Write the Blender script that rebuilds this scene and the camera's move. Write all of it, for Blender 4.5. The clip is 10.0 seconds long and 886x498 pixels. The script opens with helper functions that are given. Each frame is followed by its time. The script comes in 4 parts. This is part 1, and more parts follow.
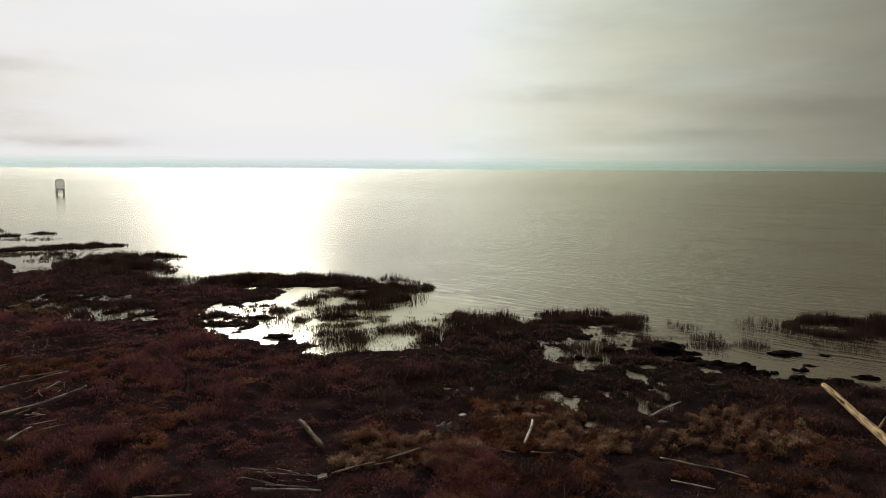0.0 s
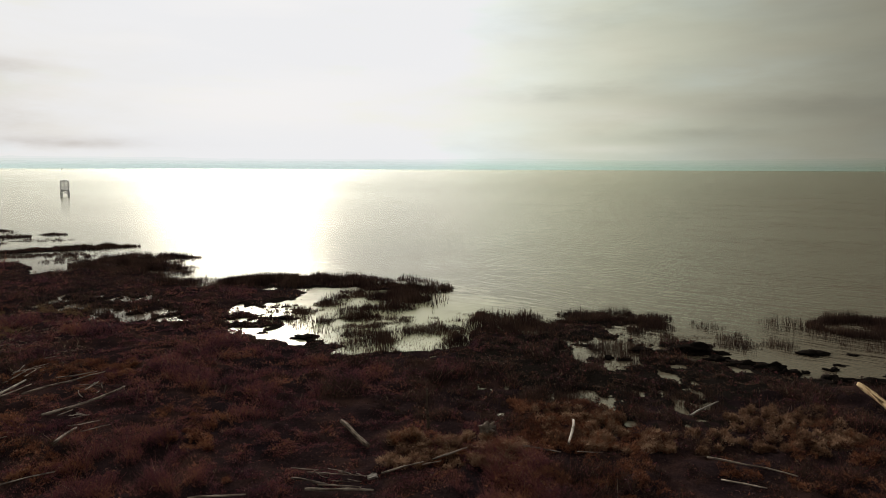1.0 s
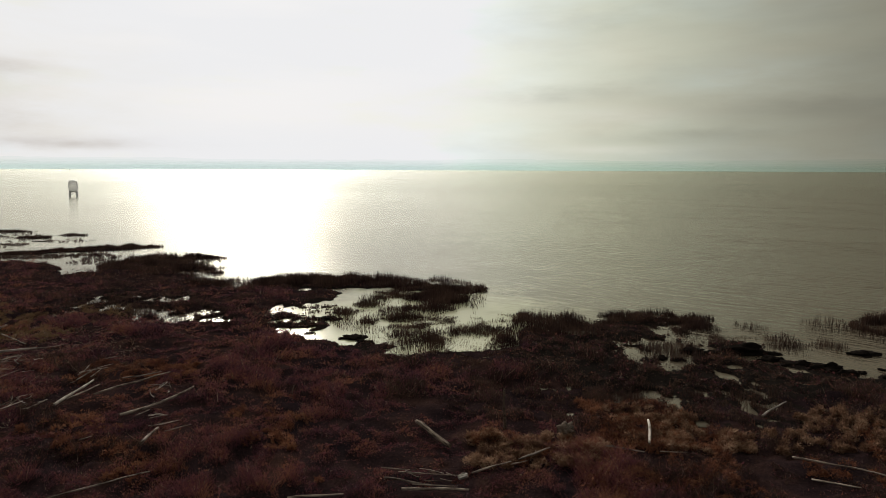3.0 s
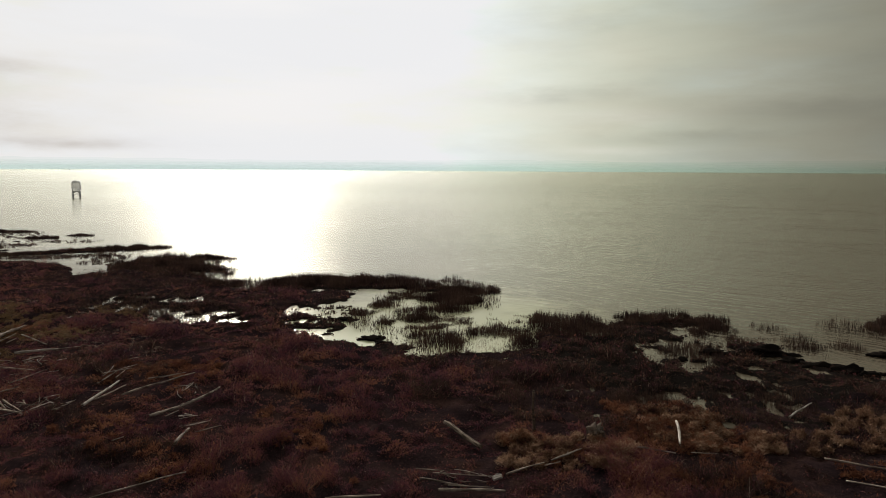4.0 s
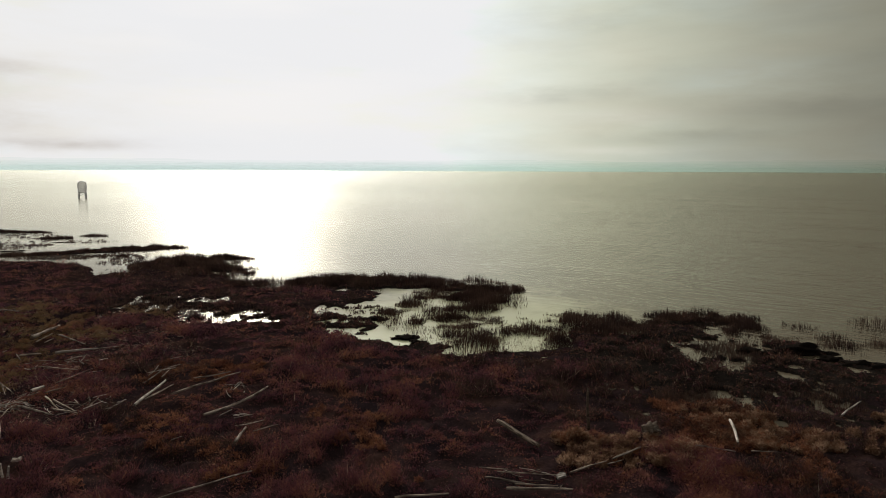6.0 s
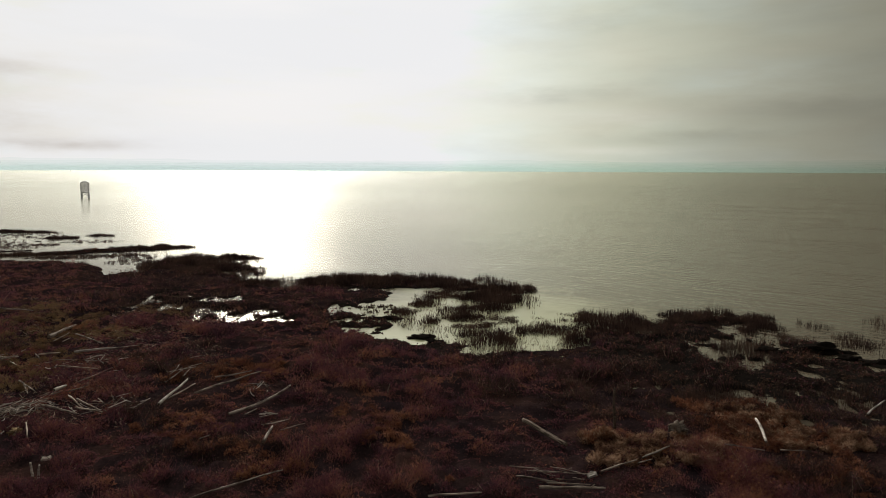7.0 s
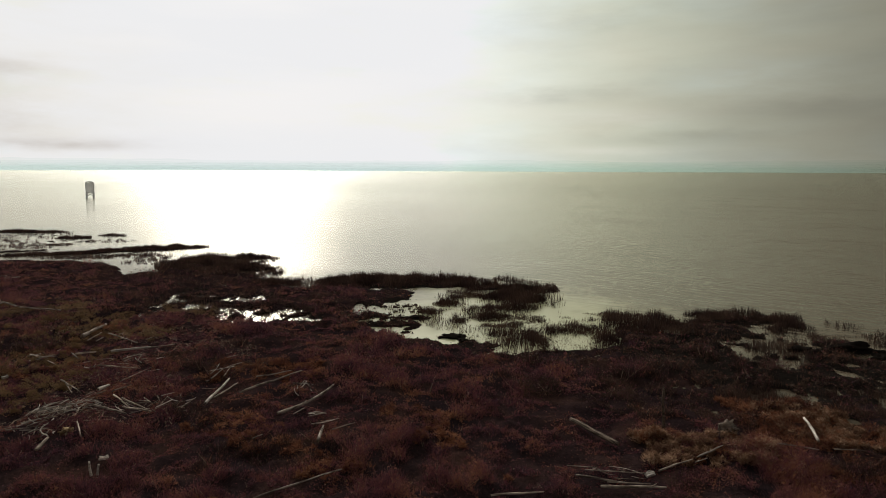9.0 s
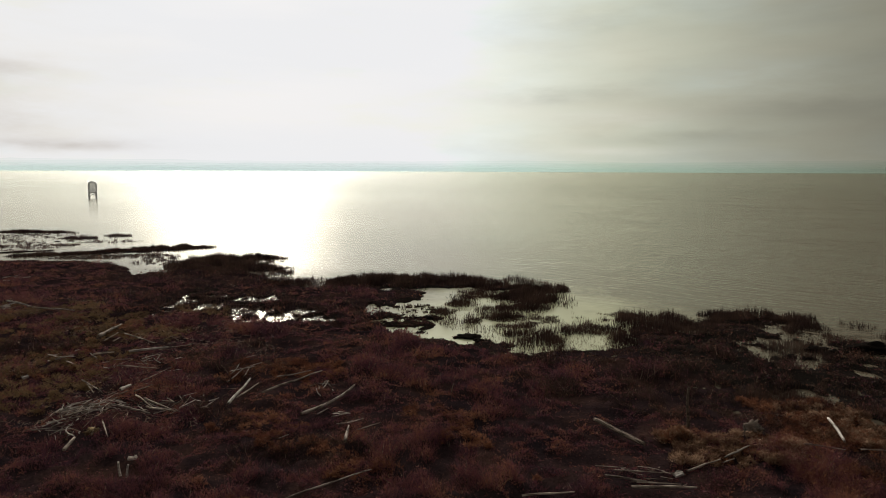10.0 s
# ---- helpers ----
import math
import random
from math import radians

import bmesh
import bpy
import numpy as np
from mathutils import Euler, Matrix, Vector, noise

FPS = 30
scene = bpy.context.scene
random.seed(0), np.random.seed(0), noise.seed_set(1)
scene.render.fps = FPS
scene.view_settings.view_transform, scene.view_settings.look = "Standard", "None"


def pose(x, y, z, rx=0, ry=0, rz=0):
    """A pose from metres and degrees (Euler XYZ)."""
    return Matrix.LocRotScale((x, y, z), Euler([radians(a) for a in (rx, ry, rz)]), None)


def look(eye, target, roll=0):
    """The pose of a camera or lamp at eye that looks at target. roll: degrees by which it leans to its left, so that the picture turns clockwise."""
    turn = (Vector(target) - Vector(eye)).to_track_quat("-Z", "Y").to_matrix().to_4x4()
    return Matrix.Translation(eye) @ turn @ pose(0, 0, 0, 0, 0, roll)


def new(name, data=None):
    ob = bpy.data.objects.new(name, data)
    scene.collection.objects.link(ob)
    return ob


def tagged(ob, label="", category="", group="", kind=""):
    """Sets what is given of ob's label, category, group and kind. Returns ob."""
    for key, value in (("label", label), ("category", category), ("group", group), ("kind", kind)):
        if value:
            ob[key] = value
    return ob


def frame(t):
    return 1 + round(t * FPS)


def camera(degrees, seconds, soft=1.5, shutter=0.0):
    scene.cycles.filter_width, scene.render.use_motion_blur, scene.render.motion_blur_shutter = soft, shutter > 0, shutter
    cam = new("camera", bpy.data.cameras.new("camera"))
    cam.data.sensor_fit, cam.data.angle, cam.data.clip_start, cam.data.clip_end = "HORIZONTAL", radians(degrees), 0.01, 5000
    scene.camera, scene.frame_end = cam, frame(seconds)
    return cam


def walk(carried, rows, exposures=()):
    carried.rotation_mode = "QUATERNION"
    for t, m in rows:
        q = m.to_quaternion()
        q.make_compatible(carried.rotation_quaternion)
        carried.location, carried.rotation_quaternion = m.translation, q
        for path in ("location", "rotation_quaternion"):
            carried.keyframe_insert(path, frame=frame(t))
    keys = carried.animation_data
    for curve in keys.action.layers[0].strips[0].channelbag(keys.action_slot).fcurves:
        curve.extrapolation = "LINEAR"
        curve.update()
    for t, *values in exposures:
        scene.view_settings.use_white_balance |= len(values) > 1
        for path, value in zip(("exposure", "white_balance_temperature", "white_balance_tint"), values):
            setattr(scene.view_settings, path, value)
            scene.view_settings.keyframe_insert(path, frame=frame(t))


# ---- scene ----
cam = camera(66.0, 10.0, soft=0.9)

PATH = [
    (0, (-0.43, -0.029, 11.637), (-0.466, 1.956, 11.4), 0.3),
    (0.5, (-1.339, -0.097, 11.636), (-1.376, 1.889, 11.399), 0.2),
    (1, (-2.242, -0.142, 11.637), (-2.278, 1.844, 11.401), 0.2),
    (1.5, (-3.154, -0.167, 11.631), (-3.19, 1.818, 11.395), 0.2),
    (2, (-4.036, -0.213, 11.623), (-4.072, 1.773, 11.388), 0.2),
    (2.5, (-4.846, -0.261, 11.626), (-4.882, 1.725, 11.391), 0.2),
    (4, (-6.881, -0.382, 11.658), (-6.915, 1.604, 11.426), 0.3),
    (4.5, (-7.478, -0.395, 11.653), (-7.513, 1.592, 11.42), 0.3),
    (5, (-8.076, -0.38, 11.638), (-8.111, 1.606, 11.406), 0.3),
    (5.5, (-8.644, -0.4, 11.62), (-8.679, 1.586, 11.388), 0.2),
    (7, (-10.35, -0.34, 11.491), (-10.384, 1.647, 11.26), 0.2),
    (7.5, (-10.884, -0.345, 11.478), (-10.919, 1.641, 11.246), 0.2),
    (8, (-11.41, -0.324, 11.446), (-11.444, 1.662, 11.215), 0.2),
    (8.5, (-11.943, -0.327, 11.441), (-11.977, 1.659, 11.21), 0.2),
    (9, (-12.473, -0.322, 11.435), (-12.506, 1.664, 11.204), 0.2),
    (9.5, (-13.004, -0.32, 11.419), (-13.037, 1.666, 11.188), 0.2),
    (10, (-13.518, -0.316, 11.41), (-13.551, 1.671, 11.18), 0.2),
]
walk(cam, [(t, look(eye, target, roll)) for t, eye, target, roll in PATH])


# ---- small tools ----
def part(name, bm, material, parent=None, label=""):
    """Link a bmesh as one mesh object, under a thing if one is given."""
    me = bpy.data.meshes.new(name)
    bm.to_mesh(me)
    bm.free()
    me.materials.append(material)
    ob = new(name, me)
    if parent:
        ob.parent = parent
    if label:
        tagged(ob, label)
    return ob


def sheet(name, verts, faces, material, smooth=True):
    """A mesh object from number arrays; all faces have the same number of corners."""
    verts, faces = np.asarray(verts, np.float32), np.asarray(faces, np.int32)
    me = bpy.data.meshes.new(name)
    me.vertices.add(len(verts))
    me.vertices.foreach_set("co", verts.ravel())
    me.loops.add(faces.size)
    me.loops.foreach_set("vertex_index", faces.ravel())
    me.polygons.add(len(faces))
    me.polygons.foreach_set("loop_start", np.arange(0, faces.size, faces.shape[1], dtype=np.int32))
    me.update(calc_edges=True)
    me.polygons.foreach_set("use_smooth", np.full(len(faces), smooth))
    me.materials.append(material)
    return new(name, me)


TABLE = np.random.RandomState(11).rand(256, 256)


def value_noise(x, y):
    """Smooth noise from 0 to 1 with cells one unit wide."""
    x, y = np.asarray(x, float), np.asarray(y, float)
    i, j = np.floor(x).astype(int), np.floor(y).astype(int)
    u, v = x - i, y - j
    u, v = u * u * (3 - 2 * u), v * v * (3 - 2 * v)
    a, b = TABLE[i % 256, j % 256], TABLE[(i + 1) % 256, j % 256]
    c, d = TABLE[i % 256, (j + 1) % 256], TABLE[(i + 1) % 256, (j + 1) % 256]
    return (a * (1 - u) + b * u) * (1 - v) + (c * (1 - u) + d * u) * v


def fractal(x, y, octaves=4):
    total, weight = 0.0, 0.0
    for k in range(octaves):
        total = total + value_noise(x * 2 ** k + 17.3 * k, y * 2 ** k + 5.1 * k) * 0.5 ** k
        weight += 0.5 ** k
    return total / weight


def step(v):
    v = np.clip(v, 0, 1)
    return v * v * (3 - 2 * v)


# ---- sky and sun ----
SUN_TURN, SUN_HEIGHT, GLOW_TURN = 17.7, 19.0, 17.0
SUN = Vector((-math.sin(radians(SUN_TURN)) * math.cos(radians(SUN_HEIGHT)), math.cos(radians(SUN_TURN)) * math.cos(radians(SUN_HEIGHT)), math.sin(radians(SUN_HEIGHT))))


class Nodes:
    """Adds and joins shader nodes in short lines."""

    def __init__(self, tree):
        self.tree = tree
        tree.nodes.clear()

    def add(self, kind, inputs=None):
        node = self.tree.nodes.new(kind)
        for key, value in (inputs or {}).items():
            if isinstance(value, bpy.types.NodeSocket):
                self.tree.links.new(value, node.inputs[key])
            else:
                node.inputs[key].default_value = value
        return node

    def maths(self, operation, a, b=0.0, c=0.0, clamp=False):
        node = self.add("ShaderNodeMath", {0: a, 1: b, 2: c})
        node.operation, node.use_clamp = operation, clamp
        return node.outputs[0]

    def vector(self, operation, a, b):
        node = self.add("ShaderNodeVectorMath", {0: a, 1: b})
        node.operation = operation
        return node.outputs["Value"] if operation in ("DOT_PRODUCT", "LENGTH") else node.outputs["Vector"]

    def ramp(self, value, stops, easing="LINEAR"):
        node = self.add("ShaderNodeValToRGB", {0: value})
        node.color_ramp.interpolation = easing
        band = node.color_ramp.elements
        while len(band) < len(stops):
            band.new(0.5)
        for element, (place, colour) in zip(band, stops):
            element.position = place
            element.color = (*colour, 1) if len(colour) == 3 else colour
        return node.outputs[0]

    def noise(self, vector, scale, detail=4.0, rough=0.55):
        return self.add("ShaderNodeTexNoise", {"Vector": vector, "Scale": scale, "Detail": detail, "Roughness": rough}).outputs["Fac"]

    def mix(self, factor, a, b, blend="MIX"):
        node = self.tree.nodes.new("ShaderNodeMix")
        node.data_type, node.blend_type = "RGBA", blend
        for key, value in ((0, factor), (6, a), (7, b)):
            if isinstance(value, bpy.types.NodeSocket):
                self.tree.links.new(value, node.inputs[key])
            else:
                node.inputs[key].default_value = value
        return node.outputs[2]

    def spread(self, value, low, high, to_low=0.0, to_high=1.0):
        return self.add("ShaderNodeMapRange", {0: value, 1: low, 2: high, 3: to_low, 4: to_high}).outputs[0]


world = bpy.data.worlds.new("overcast_sky")
world.use_nodes = True
scene.world = world
n = Nodes(world.node_tree)
way = n.add("ShaderNodeTexCoord").outputs["Generated"]
flat = n.vector("MULTIPLY", way, (1.0, 1.0, 7.0))
streaks = n.noise(flat, 1.7, 4.0, 0.5)
wisps = n.noise(n.vector("ADD", n.vector("MULTIPLY", way, (1.0, 1.0, 4.5)), (3.1, 1.7, 0.4)), 4.5, 6.0, 0.58)
tints = n.noise(n.vector("ADD", n.vector("MULTIPLY", way, (1.0, 1.0, 3.5)), (7.7, 2.1, 1.4)), 3.2, 4.0, 0.5)
axes = n.add("ShaderNodeSeparateXYZ", {0: way}).outputs
bearing = n.maths("DEGREES", n.maths("ARCTAN2", axes[0], axes[1]))
rise_angle = n.maths("DEGREES", n.maths("ARCSINE", axes[2]))
aside, above = n.maths("ADD", bearing, GLOW_TURN), n.maths("MULTIPLY", n.maths("SUBTRACT", rise_angle, SUN_HEIGHT), 0.55)
spread_angle = n.maths("SQRT", n.maths("ADD", n.maths("MULTIPLY", aside, aside), n.maths("MULTIPLY", above, above)))
spread_angle = n.maths("ADD", spread_angle, n.maths("MULTIPLY", n.maths("SUBTRACT", streaks, 0.5), 9.0))
glow = n.ramp(n.maths("DIVIDE", spread_angle, 90.0), [(0.0, (1.0, 0.99, 1.0)), (0.19, (0.90, 0.895, 0.90)), (0.235, (0.855, 0.855, 0.83)), (0.28, (0.75, 0.75, 0.69)), (0.33, (0.63, 0.635, 0.555)), (0.38, (0.53, 0.532, 0.455)),
                                                     (0.44, (0.41, 0.405, 0.345)), (0.50, (0.31, 0.30, 0.252)), (0.56, (0.24, 0.23, 0.192)), (0.8, (0.19, 0.19, 0.17)), (1.0, (0.16, 0.16, 0.155))], "B_SPLINE")
cloud = n.mix(1.0, glow, n.ramp(wisps, [(0.3, (0.93, 0.925, 0.905)), (0.5, (1.0, 1.005, 0.985)), (0.7, (1.05, 1.055, 1.04))]), "MULTIPLY")
cloud = n.mix(1.0, cloud, n.ramp(tints, [(0.34, (1.01, 0.995, 0.945)), (0.5, (0.985, 1.005, 0.965)), (0.66, (0.955, 1.01, 1.03))]), "MULTIPLY")
lifted = n.spread(axes[2], 0.22, 0.65, 1.0, 1.5)
angle = n.maths("DIVIDE", n.maths("ARCCOSINE", n.vector("DOT_PRODUCT", way, SUN)), math.pi / 2)
square = n.maths("MULTIPLY", angle, angle)
lobes = n.maths("ADD", n.maths("EXPONENT", n.maths("MULTIPLY", square, -30.0)), n.maths("MULTIPLY", n.maths("EXPONENT", n.maths("MULTIPLY", square, -8.0)), 0.07))
aureole = n.maths("ADD", 1.0, n.maths("MULTIPLY", lobes, n.spread(axes[2], 0.235, 0.36, 0.0, 8.4)))
aureole = n.maths("MULTIPLY", aureole, lifted)
cloud = n.vector("MULTIPLY", cloud, n.add("ShaderNodeCombineXYZ", {0: aureole, 1: aureole, 2: aureole}).outputs[0])
upper = n.spread(axes[2], 0.235, 0.36, 0.855, 9.0)
cloud = n.vector("MINIMUM", cloud, n.add("ShaderNodeCombineXYZ", {0: upper, 1: upper, 2: n.maths("MULTIPLY", upper, 1.015)}).outputs[0])
# long low cloud banks: bearing, height, half-length, half-depth, density, brightness of the cloud
DARK, WARM, CREAM, TEAL, PALE = (0.12, 0.115, 0.10, 1), (0.45, 0.40, 0.37, 1), (0.80, 0.765, 0.69, 1), (0.47, 0.53, 0.49, 1), (0.80, 0.78, 0.70, 1)
ragged = n.spread(n.noise(n.vector("ADD", n.vector("MULTIPLY", way, (1.0, 1.0, 4.0)), (1.3, 4.7, 2.2)), 9.0, 5.0, 0.6), 0.32, 0.62, 0.45, 1.25)
BANKS = ((-34, 4.4, 9.0, 5.0, 0.55, CREAM), (-36, 6.8, 4.4, 0.9, 0.50, WARM), (-36, 3.6, 4.2, 1.5, 0.42, WARM), (-31, 1.8, 7.0, 0.45, 0.42, WARM), (9, 6.2, 6.5, 0.8, 0.21, DARK), (27, 4.7, 9.0, 0.9, 0.21, DARK),
         (19, 2.6, 7.0, 0.55, 0.21, DARK), (34, 2.9, 6.0, 0.9, 0.13, DARK), (21, 6.9, 6.0, 1.1, 0.38, TEAL), (12, 4.2, 5.5, 0.6, 0.28, PALE), (12, 1.5, 6.5, 0.35, 0.28, PALE), (12, 11.2, 7.0, 1.1, 0.12, DARK), (29, 12.0, 7.0, 1.6, 0.10, DARK))
for at, up, long, deep, dense, tone in BANKS:
    u = n.maths("DIVIDE", n.maths("SUBTRACT", bearing, at), long)
    v = n.maths("DIVIDE", n.maths("SUBTRACT", n.maths("ADD", rise_angle, n.maths("MULTIPLY", n.maths("SUBTRACT", wisps, 0.5), 3.0 * deep)), up), deep)
    bank_here = n.maths("EXPONENT", n.maths("MULTIPLY", n.maths("ADD", n.maths("MULTIPLY", u, u), n.maths("MULTIPLY", v, v)), -1.0))
    cloud = n.mix(n.maths("MULTIPLY", n.maths("MULTIPLY", bank_here, dense), ragged), cloud, tone)
sky = n.add("ShaderNodeTexSky")
sky.sky_type, sky.sun_disc, sky.dust_density = "NISHITA", False, 3.0
sky.sun_elevation, sky.sun_rotation = radians(SUN_HEIGHT), radians(-SUN_TURN)
gap = n.maths("MULTIPLY", n.spread(streaks, 0.5, 0.68), 0.02)
both = n.mix(gap, cloud, n.mix(1.0, sky.outputs[0], (0.05, 0.05, 0.05, 1), "MULTIPLY"))
back = n.add("ShaderNodeBackground", {"Color": both, "Strength": 1.0})
n.tree.links.new(back.outputs[0], n.add("ShaderNodeOutputWorld").inputs[0])

sun = new("sun", bpy.data.lights.new("sun", "SUN"))
sun.data.energy, sun.data.angle, sun.data.color = 1.5, radians(14), (1.0, 0.93, 0.84)
sun.matrix_world = look(SUN * 100, (0, 0, 0))


# ---- materials ----
def material(name):
    made = bpy.data.materials.new(name)
    made.use_nodes = True
    return made, Nodes(made.node_tree)


def finish(n, shader):
    n.tree.links.new(shader, n.add("ShaderNodeOutputMaterial").inputs[0])


def surface(n, colour, rough=0.8, bump=None, strength=0.4, distance=0.02, specular=0.3):
    bsdf = n.add("ShaderNodeBsdfPrincipled", {"Base Color": colour, "Roughness": rough, "Specular IOR Level": specular})
    if bump is not None:
        lift = n.add("ShaderNodeBump", {"Height": bump, "Strength": strength, "Distance": distance})
        n.tree.links.new(lift.outputs[0], bsdf.inputs["Normal"])
    return bsdf.outputs[0]


def make_water():
    made, n = material("murky_water")
    place = n.add("ShaderNodeNewGeometry").outputs["Position"]
    turn = n.add("ShaderNodeMapping", {"Vector": place, "Rotation": (0, 0, radians(38))}).outputs[0]
    bent = n.vector("ADD", turn, n.vector("MULTIPLY", n.add("ShaderNodeTexNoise", {"Vector": place, "Scale": 0.05, "Detail": 2.0}).outputs["Color"], (0, 5.0, 0)))
    small = n.noise(n.vector("MULTIPLY", bent, (0.55, 2.6, 1)), 1.0, 3.0, 0.55)
    chop = n.noise(n.vector("MULTIPLY", bent, (0.16, 0.85, 1)), 1.0, 2.0, 0.4)
    # sharp crests where the noise passes its middle
    chop = n.maths("SUBTRACT", 1.0, n.maths("ABSOLUTE", n.maths("MULTIPLY_ADD", chop, 2.4, -1.2)))
    large = n.noise(n.vector("MULTIPLY", turn, (0.04, 0.20, 1)), 1.0, 3.0, 0.5)
    patchy = n.spread(n.noise(n.vector("MULTIPLY", turn, (0.02, 0.06, 1)), 1.0, 3.0, 0.5), 0.35, 0.65, 0.55, 1.15)
    wind = n.noise(n.vector("MULTIPLY", place, (0.0012, 0.006, 1)), 1.0, 3.0, 0.5)
    out = n.vector("DOT_PRODUCT", place, (0.5, 1.0, 0))
    calm = n.spread(n.vector("DOT_PRODUCT", place, (0.9, 1.0, 0)), 54, 64, 0.02, 1.0)
    # the spit shelters the water behind it; the open side is choppier
    reach = n.vector("LENGTH", place, (0, 0, 0))
    fan = n.maths("DIVIDE", n.vector("DOT_PRODUCT", place, (1.0, 0.0, 0)), n.maths("ADD", reach, 6.0))
    open_side = n.spread(fan, -0.16, 0.4, 0.5, 4.4)
    far = n.spread(n.vector("LENGTH", place, (0, 0, 0)), 60, 700)
    height = n.maths("ADD", n.maths("MULTIPLY", small, 0.030), n.maths("MULTIPLY", large, 0.015))
    height = n.maths("ADD", height, n.maths("MULTIPLY", n.maths("MULTIPLY", chop, 0.05), patchy))
    height = n.maths("MULTIPLY", n.maths("MULTIPLY", height, calm), open_side)
    rough = n.maths("MULTIPLY", n.spread(wind, 0.35, 0.65, 0.17, 0.205), n.spread(out, 50, 66, 0.6, 1.0))
    rough = n.maths("MULTIPLY", rough, n.spread(fan, 0.0, 0.45, 1.0, 0.6))
    rough = n.maths("MULTIPLY", rough, n.spread(far, 0, 0.5, 1.0, 0.88))
    lift = n.add("ShaderNodeBump", {"Height": height, "Distance": 1.0, "Strength": n.spread(far, 0, 1, 1.0, 0.6)})
    colour = n.mix(wind, (0.082, 0.062, 0.043, 1), (0.096, 0.073, 0.052, 1))
    # paler, yellowish water in a ragged oval over the shallow bay
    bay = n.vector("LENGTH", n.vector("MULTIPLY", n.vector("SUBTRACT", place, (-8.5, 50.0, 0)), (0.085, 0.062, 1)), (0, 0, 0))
    bay_edge = n.noise(place, 0.25, 4.0, 0.6)
    shallow = n.spread(n.maths("ADD", bay, n.maths("MULTIPLY", n.maths("SUBTRACT", bay_edge, 0.5), 0.8)), 0.6, 1.25, 1.0, 0.0)
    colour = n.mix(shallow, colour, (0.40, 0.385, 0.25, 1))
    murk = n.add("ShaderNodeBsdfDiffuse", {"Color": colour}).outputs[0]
    gloss = n.add("ShaderNodeBsdfGlossy", {"Color": (0.785, 0.766, 0.665, 1), "Roughness": rough, "Normal": lift.outputs[0]}).outputs[0]
    share = n.add("ShaderNodeFresnel", {"IOR": 1.33, "Normal": lift.outputs[0]}).outputs[0]
    finish(n, n.add("ShaderNodeMixShader", {0: share, 1: murk, 2: gloss}).outputs[0])
    return made


def make_soil():
    made, n = material("marsh_soil")
    place = n.add("ShaderNodeNewGeometry").outputs["Position"]
    broad, fine = n.noise(place, 0.35, 5.0), n.noise(place, 9.0, 6.0, 0.65)
    colour = n.ramp(broad, [(0.3, (0.012, 0.0085, 0.0105)), (0.5, (0.023, 0.0140, 0.0150)), (0.7, (0.045, 0.024, 0.020))])
    colour = n.mix(1.0, colour, n.ramp(fine, [(0.3, (0.35, 0.35, 0.35)), (0.65, (1.3, 1.25, 1.2))]), "MULTIPLY")
    finish(n, surface(n, colour, 0.95, fine, 0.8, 0.06, 0.0))
    return made


def make_blades(name, dark, middle, light, patch=0.25, glow_through=0.3):
    """Dead leaves and stalks: colour drifts in patches and from blade to blade; some light passes through."""
    made, n = material(name)
    geometry = n.add("ShaderNodeNewGeometry")
    place = geometry.outputs["Position"]
    mixed = n.maths("ADD", n.maths("MULTIPLY", n.noise(place, patch, 5.0, 0.6), 0.80), n.maths("MULTIPLY", geometry.outputs["Random Per Island"], 0.20))
    colour = n.ramp(mixed, [(0.36, dark), (0.5, middle), (0.66, light)])
    solid = n.add("ShaderNodeBsdfPrincipled", {"Base Color": colour, "Roughness": 0.8, "Specular IOR Level": 0.04}).outputs[0]
    thin = n.add("ShaderNodeBsdfTranslucent", {"Color": colour}).outputs[0]
    finish(n, n.add("ShaderNodeMixShader", {0: glow_through, 1: solid, 2: thin}).outputs[0])
    return made


def make_wood(name, dark, light, grain=7.0):
    made, n = material(name)
    place = n.add("ShaderNodeTexCoord").outputs["Object"]
    shift = n.add("ShaderNodeObjectInfo").outputs["Random"]
    place = n.vector("ADD", place, n.add("ShaderNodeCombineXYZ", {0: n.maths("MULTIPLY", shift, 40.0)}).outputs[0])
    lines = n.noise(n.vector("MULTIPLY", place, (0.7, 9.0, 9.0)), grain * 0.25, 6.0, 0.6)
    stain = n.noise(place, 1.6, 4.0)
    colour = n.ramp(n.maths("ADD", n.maths("MULTIPLY", lines, 0.6), n.maths("MULTIPLY", stain, 0.4)), [(0.44, dark), (0.55, light)])
    colour = n.mix(1.0, colour, n.ramp(shift, [(0.0, (0.62, 0.60, 0.60)), (1.0, (1.15, 1.1, 1.05))]), "MULTIPLY")
    finish(n, surface(n, colour, 0.9, lines, 0.9, 0.03, 0.03))
    return made


def make_mud():
    made, n = material("wet_mud")
    place = n.add("ShaderNodeNewGeometry").outputs["Position"]
    fine = n.noise(place, 7.0, 5.0)
    colour = n.ramp(fine, [(0.3, (0.007, 0.0055, 0.005)), (0.7, (0.017, 0.013, 0.011))])
    finish(n, surface(n, colour, 1.0, fine, 0.8, 0.06, 0.0))
    return made


def make_steel():
    made, n = material("hazed_steel")
    place = n.add("ShaderNodeNewGeometry").outputs["Position"]
    fine = n.noise(place, 1.3, 5.0)
    # greys lifted above bare steel, painting in the haze of distance
    colour = n.ramp(fine, [(0.3, (0.46, 0.45, 0.45)), (0.7, (0.66, 0.64, 0.63))])
    finish(n, surface(n, colour, 0.6, fine, 0.3, 0.01))
    return made


